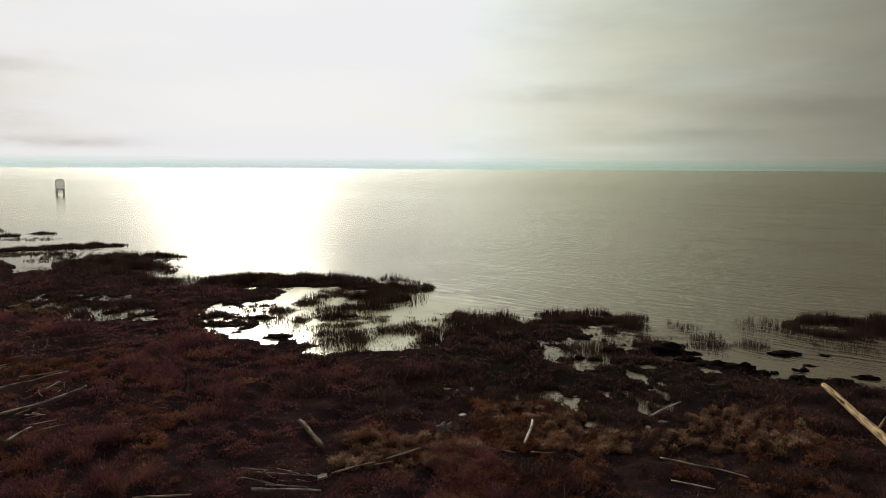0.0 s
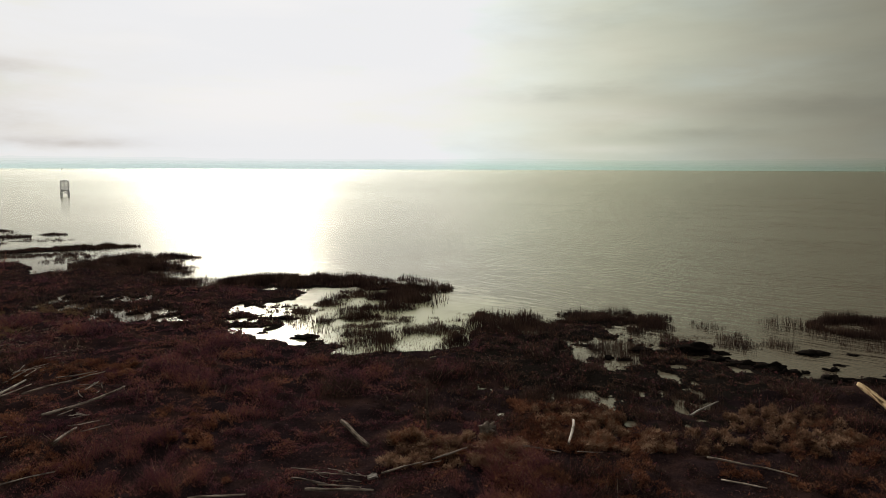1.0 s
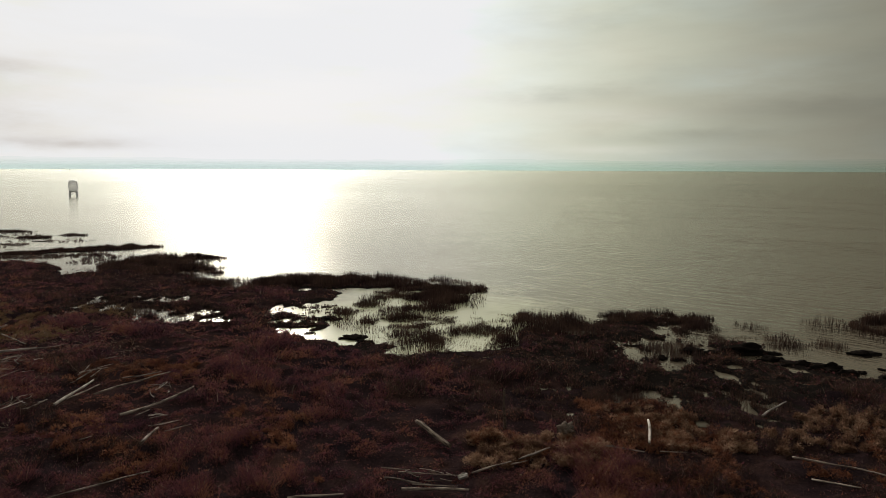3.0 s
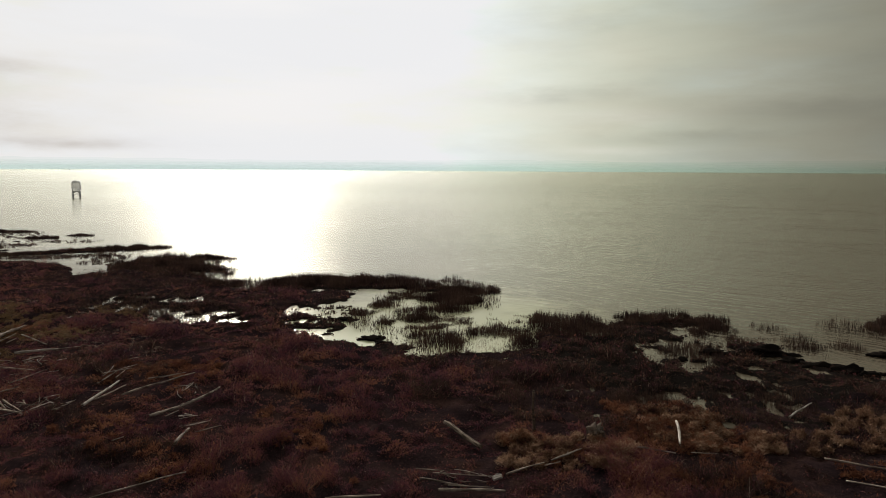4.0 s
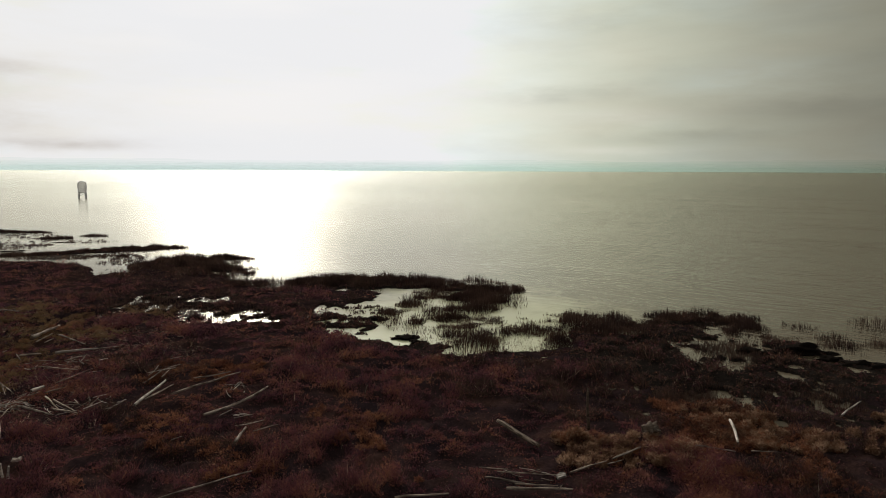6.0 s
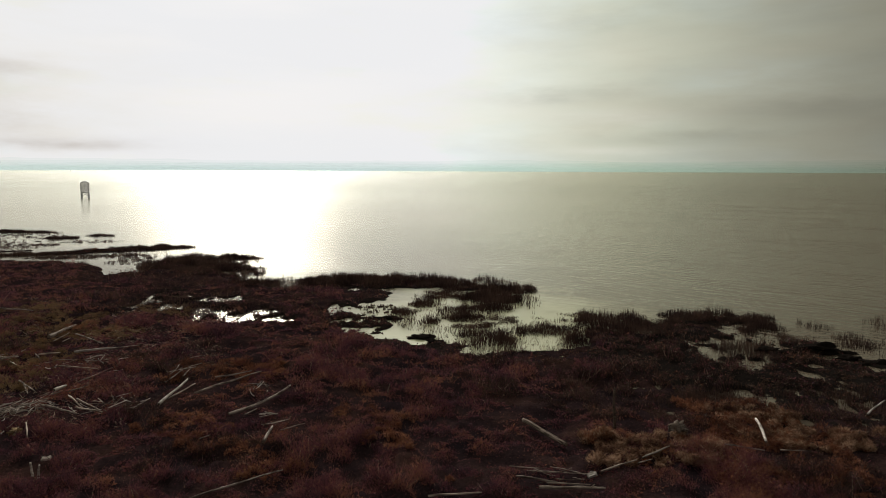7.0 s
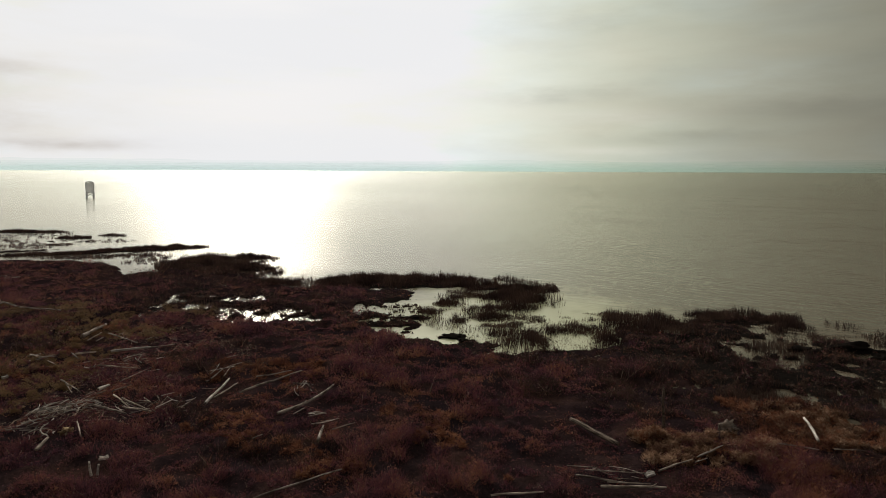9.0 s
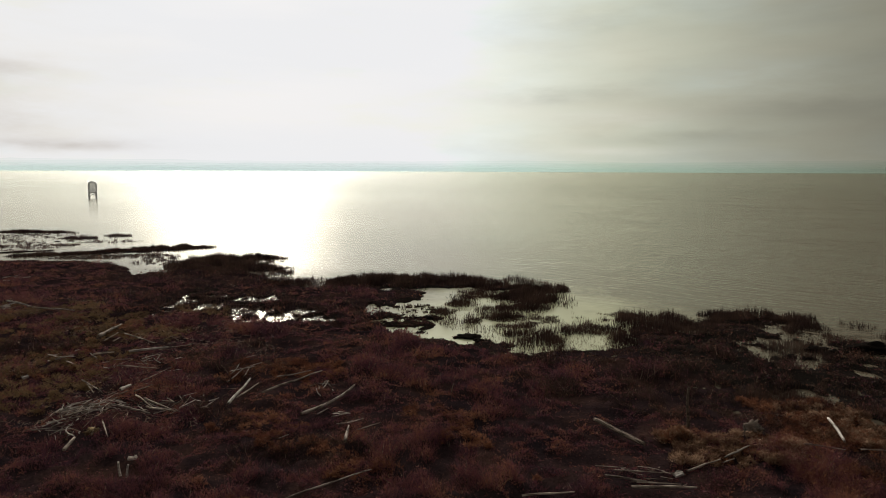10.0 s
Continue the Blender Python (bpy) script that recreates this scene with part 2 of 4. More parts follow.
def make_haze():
    """Hills with haze painted in as a clear teal tint: they take a little of the light behind them."""
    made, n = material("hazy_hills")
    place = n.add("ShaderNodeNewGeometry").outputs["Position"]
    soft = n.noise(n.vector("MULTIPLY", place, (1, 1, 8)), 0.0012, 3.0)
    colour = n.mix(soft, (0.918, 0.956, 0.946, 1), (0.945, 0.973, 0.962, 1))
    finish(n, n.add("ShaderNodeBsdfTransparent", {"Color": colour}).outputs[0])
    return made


WATER, SOIL, MUD, STEEL, HAZE = make_water(), make_soil(), make_mud(), make_steel(), make_haze()
RED_GRASS = make_blades("red_marsh_grass", (0.048, 0.0205, 0.0300), (0.134, 0.0440, 0.0500), (0.232, 0.097, 0.054), 0.45)
STRAW = make_blades("dry_straw", (0.12, 0.075, 0.05), (0.24, 0.16, 0.11), (0.40, 0.29, 0.21), 1.0)
TUFT_GRASS = make_blades("tan_tussock", (0.060, 0.024, 0.017), (0.148, 0.053, 0.029), (0.28, 0.128, 0.070), 0.7)
OLIVE_GRASS = make_blades("olive_grass", (0.080, 0.048, 0.026), (0.150, 0.088, 0.044), (0.23, 0.142, 0.075))
STRAW_TUFT = make_blades("straw_tussock", (0.075, 0.037, 0.025), (0.185, 0.098, 0.060), (0.40, 0.255, 0.17), 0.9)
REED = make_blades("dark_reed", (0.023, 0.013, 0.012), (0.046, 0.026, 0.021), (0.088, 0.052, 0.036), 0.4, 0.25)
GREY_WOOD = make_wood("weathered_wood", (0.12, 0.09, 0.076), (0.44, 0.365, 0.315))
TAN_WOOD = make_wood("tan_wood", (0.16, 0.10, 0.055), (0.46, 0.34, 0.20))
BARK_WOOD = make_wood("dark_bark", (0.05, 0.038, 0.032), (0.235, 0.185, 0.155), 11.0)
END_WOOD = make_wood("end_grain", (0.05, 0.037, 0.028), (0.20, 0.15, 0.115), 12.0)
PALE_WOOD = make_wood("bleached_wood", (0.27, 0.235, 0.212), (0.63, 0.565, 0.515))


# ---- the marsh ----
SHORE = [(-5000, 90), (-120, 88), (-75, 83.5), (-67, 83), (-60, 82.5), (-55.5, 81), (-51.5, 77.5), (-48.4, 72), (-46.4, 74), (-44, 78), (-39, 77), (-34.5, 73), (-31.2, 68.5), (-28, 64.5), (-24.6, 66), (-20.6, 66),
         (-18.6, 58), (-17.4, 50), (-16.4, 46), (-15.2, 44.9), (-13.2, 43.8), (-11.8, 43), (-10.4, 40.9), (-9, 41.2), (-7.1, 42.3), (-1.3, 42.7), (-1.0, 47), (0, 49.6), (1.5, 47.8),
         (4.5, 48), (7.8, 49.6), (9.2, 48.2), (9.8, 46), (12.2, 44.8), (14.2, 42.8), (15.6, 40.6), (17, 38.0), (18.5, 37.2), (20, 36.6), (22.5, 35), (31, 30.5), (60, 18), (200, -40), (5000, -900)]
ISLES, POOLS = [], []


def isle(x, y, rx, ry, turn=0.0):
    ISLES.append((x, y, rx, ry, radians(turn)))


def pool(x, y, rx, ry, turn=0.0):
    POOLS.append((x, y, rx, ry, radians(turn)))


def inside(x, y, oval):
    """How far inside an oval, in metres of its shorter half-width."""
    cx, cy, rx, ry, turn = oval
    u = (x - cx) * math.cos(turn) + (y - cy) * math.sin(turn)
    v = (y - cy) * math.cos(turn) - (x - cx) * math.sin(turn)
    return (1 - np.sqrt((u / rx) ** 2 + (v / ry) ** 2)) * min(rx, ry)


# reed spit, mud points in the bay, the outer bars
isle(-18.0, 68.0, 8.0, 3.4)
isle(-11.7, 43.4, 1.5, 0.9)
isle(-18.4, 61.0, 2.4, 3.2)
isle(-9.2, 65.0, 2.0, 0.9, 6)
isle(-12.5, 45.4, 0.8, 0.7, -8)
isle(-11.1, 42.6, 1.0, 1.5)
isle(-16.2, 51.2, 2.2, 0.8, 4)
isle(-18.8, 52.9, 1.2, 0.5)
isle(-16.7, 49.4, 1.8, 2.3, 8)
isle(-17.4, 46.2, 1.0, 0.5)
isle(-17.6, 55.8, 0.7, 0.5)
isle(4.6, 49.4, 4.8, 1.3, 3)
isle(9.4, 51.4, 3.4, 1.2, 4)
isle(11.0, 51.8, 1.4, 0.6)
isle(-43.6, 82.0, 3.4, 5.4, -12)
isle(-38.6, 78.6, 3.2, 2.6)
isle(-35.5, 76.5, 2.6, 1.6, -20)
isle(-73.0, 91.6, 4.8, 0.9, 38)
isle(-88.9, 120.6, 6.0, 1.1, 3)
isle(-75.8, 110.4, 2.8, 0.8)
isle(-71.1, 114.8, 2.0, 0.7)
isle(-75.9, 105.4, 1.0, 0.6)
isle(-70.8, 104.8, 1.6, 0.5)
isle(-60.4, 92.6, 10.5, 1.8, 26)
isle(-54.6, 97.0, 4.2, 1.1, 14)
isle(-38.6, 86.4, 3.0, 1.0, 4)
isle(13.4, 44.2, 1.4, 1.2)
isle(19.4, 36.6, 1.6, 0.9, -12)
pool(7.9, 43.0, 2.9, 2.4, 8)
pool(7.5, 40.4, 1.5, 1.0)
pool(10.8, 45.6, 2.2, 1.5)
pool(12.6, 41.2, 1.6, 0.5, -18)
pool(14.9, 39.0, 0.7, 0.5)
pool(10.6, 39.4, 0.6, 0.6)
pool(4.7, 33.4, 2.1, 1.0, 6)
pool(8.2, 44.8, 2.6, 1.5)
pool(11.6, 47.6, 2.0, 1.2)
pool(5.5, 31.7, 0.5, 1.1)
pool(9.1, 37.3, 0.3, 0.5)
pool(10.2, 34.6, 0.6, 1.5)
pool(9.1, 32.6, 0.5, 1.1)
pool(-37.0, 56.8, 0.8, 3.2, -4)
pool(-35.5, 60.0, 1.6, 0.6, 4)
pool(-33.3, 54.8, 1.1, 1.5)
pool(-32.5, 58.6, 0.8, 1.1)
pool(-29.9, 58.3, 1.8, 1.0)
pool(-30.2, 53.6, 1.7, 1.4)
pool(-27.2, 51.2, 3.1, 1.8)
pool(-26.2, 53.4, 1.0, 1.1)
pool(-23.4, 50.8, 1.4, 0.6)
pool(-59.0, 87.2, 6.0, 1.1, 10)
pool(-38.5, 78.0, 1.2, 0.8)
pool(-18.6, 54.6, 2.0, 1.6)
pool(-17.6, 47.4, 1.3, 0.9)
pool(-18.2, 50.2, 0.9, 0.6)


def shore_field(x, y):
    """Above nought on land, below it in the water."""
    wx = x + (fractal(x * 0.3, y * 0.22, 3) - 0.5) * 1.6
    wy = y + (fractal(x * 0.3 + 40, y * 0.22 + 9, 3) - 0.5) * 1.6
    f = np.minimum(np.interp(wx, [p[0] for p in SHORE], [p[1] for p in SHORE]) - wy, 12)
    fine = (fractal(x * 0.7, y * 0.75, 4) - 0.5) * 2.4
    small = (fractal(x * 1.7 + 31, y * 1.2 + 12, 3) - 0.5) * 3.4
    tiny = (fractal(x * 2.4 + 3, y * 1.5 + 77, 2) - 0.5) * 3.0
    f = f + (fine + small * 0.4) * np.clip(1.3 - np.abs(f) / 5, 0, 1)
    for oval in ISLES:
        f = np.maximum(f, inside(wx, wy, oval) + small * 0.3 + tiny * 0.3)
    for oval in POOLS:
        f = np.minimum(f, -inside(wx, wy, oval) + (small * 0.8 + tiny * 1.5) * min(1.0, 0.4 + oval[3] / 4) + 0.1)
    return f


def bank(x, y):
    """The lie of the land without its hummocks."""
    return 0.25 + 0.5 * step((-8 - x) / 12) * step((60 - y) / 16)


def ground(x, y):
    f = shore_field(x, y)
    hummocks = (fractal(x * 0.8, y * 0.8, 4) - 0.5) * 0.5 + (fractal(x * 2.2 + 7, y * 2.2, 3) - 0.5) * 0.3
    up = step(f / 0.6) * 0.14 + step((f - 0.4) / 3.5) * (bank(x, y) - 0.14) + hummocks * step(f / 2.0)
    return np.where(f > 0, up, np.maximum(f * 0.35, -1.2)) - 0.01


def lines(*runs):
    """Grid lines from runs of (start, end, spacing)."""
    return np.concatenate([np.arange(a, b, s) for a, b, s in runs])


XS = lines((-5000, -400, 460), (-400, -100, 12), (-100, -76, 1.2), (-76, -42, 0.4), (-42, 32, 0.24), (32, 60, 1), (60, 400, 12), (400, 5001, 460))
YS = lines((-5000, -200, 480), (-200, 0, 10), (0, 16, 0.8), (16, 50, 0.24), (50, 78, 0.34), (78, 130, 0.6), (130, 200, 5), (200, 500, 50), (500, 4600, 500))
gx, gy = np.meshgrid(XS, YS)
gz = ground(gx, gy)
rows, columns = gx.shape
index = np.arange(rows * columns).reshape(rows, columns)
quads = np.stack([index[:-1, :-1], index[:-1, 1:], index[1:, 1:], index[1:, :-1]], -1).reshape(-1, 4)
land = sheet("ground", np.stack([gx, gy, gz], -1).reshape(-1, 3), quads, SOIL)
land.data.materials.append(MUD)
land.data.polygons.foreach_set("material_index", ((shore_field(gx, gy) + (fractal(gx * 0.7, gy * 0.7, 3) - 0.5) * 2 < 0.6) | (inside(gx, gy, (10.0, 40.5, 13.0, 7.5, 0.0)) > 0.4))[:-1, :-1].ravel().astype(np.int32))
tagged(land, "dark peaty marsh soil with hummocks and shallow pools", "ground", kind="structure")

# the sea, a disc that ends at the hazy shore
rings = np.concatenate([[20.0], 20 * 1.25 ** np.arange(1, 25), [4950.0]])
turns = np.linspace(0, 2 * math.pi, 144, endpoint=False)
points = np.concatenate([[[-7, 0, 0]]] + [np.stack([-7 + r * np.cos(turns), r * np.sin(turns), 0 * turns], -1) for r in rings])
k = np.arange(144)
fan = np.stack([0 * k, 1 + k, 1 + (k + 1) % 144, 0 * k], -1)
bands = [np.stack([1 + 144 * i + k, 1 + 144 * (i + 1) + k, 1 + 144 * (i + 1) + (k + 1) % 144, 1 + 144 * i + (k + 1) % 144], -1) for i in range(len(rings) - 1)]
sea = bmesh.new()
made = [sea.verts.new(p) for p in points]
for a, b, c, d in np.concatenate([fan] + bands):
    sea.faces.new([made[a], made[b], made[c]] if a == d else [made[a], made[b], made[c], made[d]])
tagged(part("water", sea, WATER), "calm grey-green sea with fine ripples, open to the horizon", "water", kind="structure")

# two hazy ridges on the far shore
ridge_turns = np.linspace(radians(20), radians(160), 400)
k = np.arange(399)
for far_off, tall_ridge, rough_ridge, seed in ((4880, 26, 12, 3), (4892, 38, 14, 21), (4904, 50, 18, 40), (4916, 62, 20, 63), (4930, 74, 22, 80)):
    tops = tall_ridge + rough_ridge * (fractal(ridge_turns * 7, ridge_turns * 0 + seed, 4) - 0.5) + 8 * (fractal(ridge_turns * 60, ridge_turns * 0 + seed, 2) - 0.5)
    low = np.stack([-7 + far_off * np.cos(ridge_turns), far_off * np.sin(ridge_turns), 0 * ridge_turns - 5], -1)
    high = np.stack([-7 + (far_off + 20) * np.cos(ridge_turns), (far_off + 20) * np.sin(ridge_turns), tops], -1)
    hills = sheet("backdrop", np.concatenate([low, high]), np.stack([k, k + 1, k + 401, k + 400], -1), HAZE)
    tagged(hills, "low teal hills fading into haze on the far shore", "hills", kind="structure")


# ---- driftwood ----
LOGS = []


def stem(bm, path, radii, sides=10, rough=0.12, seed=0.0):
    """A lumpy tapered stem along a path, with rounded ends."""
    rings_made = []
    count = len(path)
    for i, (p, r) in enumerate(zip(path, radii)):
        along = (path[min(i + 1, count - 1)] - path[max(i - 1, 0)]).normalized()
        one = along.cross(Vector((0.13, 0.2, 1))).normalized()
        two = along.cross(one)
        ring = []
        for k in range(sides):
            a = 2 * math.pi * k / sides
            way_out = one * math.cos(a) + two * math.sin(a)
            lump = 1 + rough * 2 * noise.noise(Vector((p.x * 1.3 + seed, math.cos(a) * 1.5, math.sin(a) * 1.5 + seed)))
            ring.append(bm.verts.new(p + way_out * r * lump))
        rings_made.append(ring)
    for a, b in zip(rings_made, rings_made[1:]):
        for k in range(sides):
            bm.faces.new([a[k], a[(k + 1) % sides], b[(k + 1) % sides], b[k]]).smooth = True
    bm.faces.new(rings_made[0][::-1])
    bm.faces.new(rings_made[-1])


def driftwood(x0, y0, x1, y1, r, wood=None, bend=0.0, taper=0.6, lift=(0.2, 0.2), name="driftwood_log", stubs=0,
              label="weathered grey driftwood log lying on the marsh growth", group="driftwood on the marsh"):
    """A log from one plan point to another, lying on the ground and the growth."""
    z0, z1 = (float(ground(np.array([x]), np.array([y]))[0]) + r * 0.5 for x, y in ((x0, y0), (x1, y1)))
    a, b = Vector((x0, y0, max(z0, bank(x0, y0) - 0.05) + lift[0] + 0.08)), Vector((x1, y1, max(z1, bank(x1, y1) - 0.05) + lift[1] + 0.08))
    long = (b - a).length
    r = r * (0.76 if r < 0.14 else 0.85)
    LOGS.append((x0, y0, x1, y1, r))
    seed = (x0 * 7.3 + y0 * 3.1) % 50
    count = max(7, min(26, int(long / 0.22)))
    path, radii = [], []
    for i in range(count):
        s = i / (count - 1)
        sway = bend * math.sin(math.pi * s) + 0.03 * long * noise.noise(Vector((s * 2.2, seed, 0))) * 0.6
        path.append(Vector((s * long, sway, 0.02 * long * noise.noise(Vector((s * 2, 0, seed))))))
        radii.append(r * (1 + (taper - 1) * s) * (0.8 if i in (0, count - 1) else 1))
    path[0], radii[0:1] = path[0], [radii[0]]
    bm = bmesh.new()
    stem(bm, path, radii, 12 if r > 0.15 else 8, 0.14, seed)
    ob = part(name, bm, wood or GREY_WOOD)
    ob.matrix_world = Matrix.Translation(a) @ (b - a).to_track_quat("X", "Z").to_matrix().to_4x4()
    if r > 0.045:
        for end, inward in ((0, 1), (count - 1, -1)):
            cap = bmesh.new()
            lean_in = path[end + inward] - path[end]
            stem(cap, [path[end] + lean_in * q for q in (-0.05, 0.0, 0.3)], [radii[end] * q for q in (0.70, 0.88, 0.9)], 8, 0.2, seed)
            part("broken_end", cap, END_WOOD, ob, "dark split end grain")
    for k in range(stubs):
        s = 0.25 + 0.6 * ((k * 0.37 + seed * 0.13) % 1)
        i = int(s * (count - 1))
        out = Vector((0.5, math.cos(k * 2.1 + seed), 0.6 + 0.5 * math.sin(k + seed))).normalized()
        twig = bmesh.new()
        stem(twig, [path[i] + out * (q * r * 1.6) for q in (0.3, 0.9, 1.6, 2.4)], [r * 0.4, r * 0.3, r * 0.24, r * 0.1], 6, 0.2, seed)
        part("branch_stub", twig, wood or GREY_WOOD, ob)
    return tagged(ob, label, "driftwood", group)



driftwood(16.30, 24.29, 18.24, 33.70, 0.225, TAN_WOOD, -0.08, 0.72, (0.28, 0.3), stubs=2, label="long thick tan driftwood log, barkless, reaching towards the water")
driftwood(-50.12, 54.05, -45.44, 50.13, 0.12)
driftwood(-45.77, 50.39, -41.81, 49.23, 0.085)
driftwood(-35.72, 40.95, -36.00, 44.56, 0.15, label="thick grey driftwood log lying among low grass")
driftwood(-34.90, 40.12, -34.64, 41.42, 0.05)
driftwood(-34.29, 40.00, -34.25, 40.85, 0.04)
driftwood(-34.25, 41.43, -31.52, 39.54, 0.07)
driftwood(-33.75, 36.70, -32.94, 37.45, 0.07)
driftwood(-31.93, 37.11, -30.32, 38.65, 0.10, PALE_WOOD, label="pale bleached driftwood log")
driftwood(-30.47, 38.52, -29.08, 39.08, 0.04)
driftwood(-35.46, 35.96, -34.79, 36.56, 0.06)
driftwood(-36.42, 36.98, -34.94, 36.09, 0.04)
driftwood(-34.59, 35.54, -33.66, 34.70, 0.045)
driftwood(-34.03, 36.93, -32.89, 35.48, 0.05)
driftwood(-31.37, 34.66, -29.06, 34.21, 0.045)
driftwood(-28.96, 32.19, -28.33, 34.34, 0.045, None, 0.1)
driftwood(-31.78, 31.93, -30.04, 30.52, 0.055)
driftwood(-31.39, 31.68, -30.35, 30.35, 0.04)
driftwood(-29.16, 30.46, -28.97, 31.14, 0.13, PALE_WOOD, label="short pale driftwood chunk")
driftwood(-28.78, 29.60, -28.59, 30.07, 0.045)
driftwood(-28.46, 30.40, -28.17, 31.68, 0.045, BARK_WOOD, label="brown driftwood branch lying on grass")
driftwood(-29.56, 30.05, -29.30, 30.38, 0.035)
driftwood(-28.21, 28.28, -26.36, 27.36, 0.075)
driftwood(-27.66, 29.70, -25.65, 27.92, 0.065)
driftwood(-28.16, 29.93, -26.75, 28.53, 0.06)
driftwood(-27.08, 28.59, -25.23, 27.32, 0.06)
driftwood(-27.98, 23.75, -28.07, 24.71, 0.095)
driftwood(-27.71, 26.05, -26.83, 24.74, 0.045)
driftwood(-30.41, 25.68, -29.50, 25.88, 0.04)
driftwood(-24.34, 28.24, -24.33, 29.64, 0.035)
driftwood(-23.55, 28.98, -23.64, 32.53, 0.097, PALE_WOOD, label="pale bleached driftwood pole")
driftwood(-23.48, 29.90, -23.09, 32.09, 0.055)
driftwood(-24.66, 32.78, -24.45, 34.04, 0.045)
driftwood(-24.09, 33.08, -24.25, 34.35, 0.035)
driftwood(-22.45, 30.32, -20.30, 33.76, 0.07, stubs=1, label="long slim grey driftwood pole")
driftwood(-22.47, 33.12, -20.95, 34.24, 0.05)
driftwood(-20.07, 27.93, -18.35, 31.86, 0.095, None, -0.3, 0.7, stubs=1, label="long curved grey driftwood trunk")
driftwood(-17.65, 24.71, -17.82, 26.61, 0.095)
driftwood(-17.41, 26.23, -16.55, 26.91, 0.035)
driftwood(-18.87, 20.31, -16.41, 22.73, 0.05)
driftwood(-24.98, 36.27, -24.59, 37.09, 0.03)
driftwood(-19.35, 27.90, -19.00, 28.48, 0.04)
driftwood(-20.32, 25.19, -20.04, 25.60, 0.03)
driftwood(-7.26, 28.99, -5.74, 26.47, 0.138, BARK_WOOD, 0.0, 0.96, (0.12, 0.05), label="short thick sawn log with grey cracked bark")
driftwood(-4.92, 23.76, -3.40, 24.58, 0.055)
driftwood(-3.06, 24.99, -1.74, 25.93, 0.065, stubs=1)
driftwood(-8.08, 23.12, -6.70, 22.68, 0.06)
driftwood(-7.38, 22.16, -5.04, 22.43, 0.085, stubs=1)
driftwood(-7.05, 22.71, -5.53, 22.63, 0.045)
driftwood(-7.63, 23.68, -5.42, 23.56, 0.03)
driftwood(0.52, 26.16, 2.00, 25.83, 0.05)
driftwood(3.03, 29.05, 2.44, 26.67, 0.08, PALE_WOOD, 0.05, 0.9, label="pale bleached driftwood branch")
driftwood(8.45, 29.98, 10.52, 32.01, 0.065, PALE_WOOD, label="pale straight driftwood pole beside a pool")
driftwood(7.49, 25.16, 10.21, 23.62, 0.055)
driftwood(7.43, 23.58, 8.65, 22.63, 0.045)
driftwood(2.63, 25.90, 3.58, 25.50, 0.03)
driftwood(-11.20, 21.50, -9.37, 21.93, 0.06)
driftwood(-8.27, 23.85, -7.20, 23.64, 0.03)
driftwood(-3.44, 24.22, -2.75, 24.88, 0.035)


# ---- the heap of drift sticks ----
def stick_heap(cx, cy, spread_x, spread_y, count, seed, group, aim=58, stray=30):
    rng = random.Random(seed)
    for k in range(count):
        u, v = rng.gauss(0, 0.5), rng.gauss(0, 0.5)
        x, y = cx + u * spread_x, cy + v * spread_y
        long, turn = rng.uniform(0.25, 1.15), radians(rng.gauss(aim, stray))
        dx, dy = math.cos(turn) * long / 2, math.sin(turn) * long / 2
        heap = 0.05 + 0.35 * max(0.0, 1 - u * u - v * v) * rng.random()
        driftwood(x - dx, y - dy, x + dx, y + dy, rng.uniform(0.012, 0.034), rng.choice([GREY_WOOD, PALE_WOOD, PALE_WOOD, BARK_WOOD]), rng.uniform(-0.08, 0.08), rng.uniform(0.4, 0.9),
                  (heap + rng.uniform(0, 0.12), heap + rng.uniform(0, 0.2)), "drift_stick", 0, "broken grey drift stick in a tangled heap", group)


stick_heap(-29.75, 27.8, 1.15, 1.6, 84, 3, "sticks in the driftwood heap", 62, 38)
stick_heap(-28.5, 28.3, 1.2, 0.7, 26, 4, "sticks in the driftwood heap", -30, 18)
stick_heap(-26.6, 28.6, 1.2, 1.0, 16, 14, "sticks in the driftwood heap", -40, 14)
stick_heap(-28.9, 25.5, 0.8, 0.5, 12, 5, "sticks in the driftwood heap", 80, 30)
stick_heap(-58.0, 66.6, 1.3, 1.4, 16, 6, "sticks on the far ground", 60, 40)
stick_heap(-48.6, 51.6, 0.9, 1.2, 12, 7, "sticks by the far log")
stick_heap(-35.2, 36.2, 1.2, 0.9, 12, 8, "sticks among low grass", -20, 30)
stick_heap(-31.2, 34.8, 1.9, 1.2, 12, 9, "sticks among low grass", 10, 30)
stick_heap(-30.0, 36.2, 1.1, 0.6, 16, 15, "sticks among low grass", 70, 40)
stick_heap(-24.4, 33.9, 0.8, 0.9, 9, 10, "sticks among the tussocks")
stick_heap(-19.7, 31.6, 0.5, 0.8, 9, 11, "sticks among the tussocks", 80, 40)
stick_heap(-24.9, 28.9, 1.3, 0.9, 14, 12, "sticks among the tussocks", 60, 30)
stick_heap(-18.3, 27.4, 0.6, 0.6, 8, 13, "sticks among the tussocks", -20, 40)
stick_heap(-6.6, 23.3, 1.3, 0.6, 12, 16, "sticks among the tussocks", 0, 25)


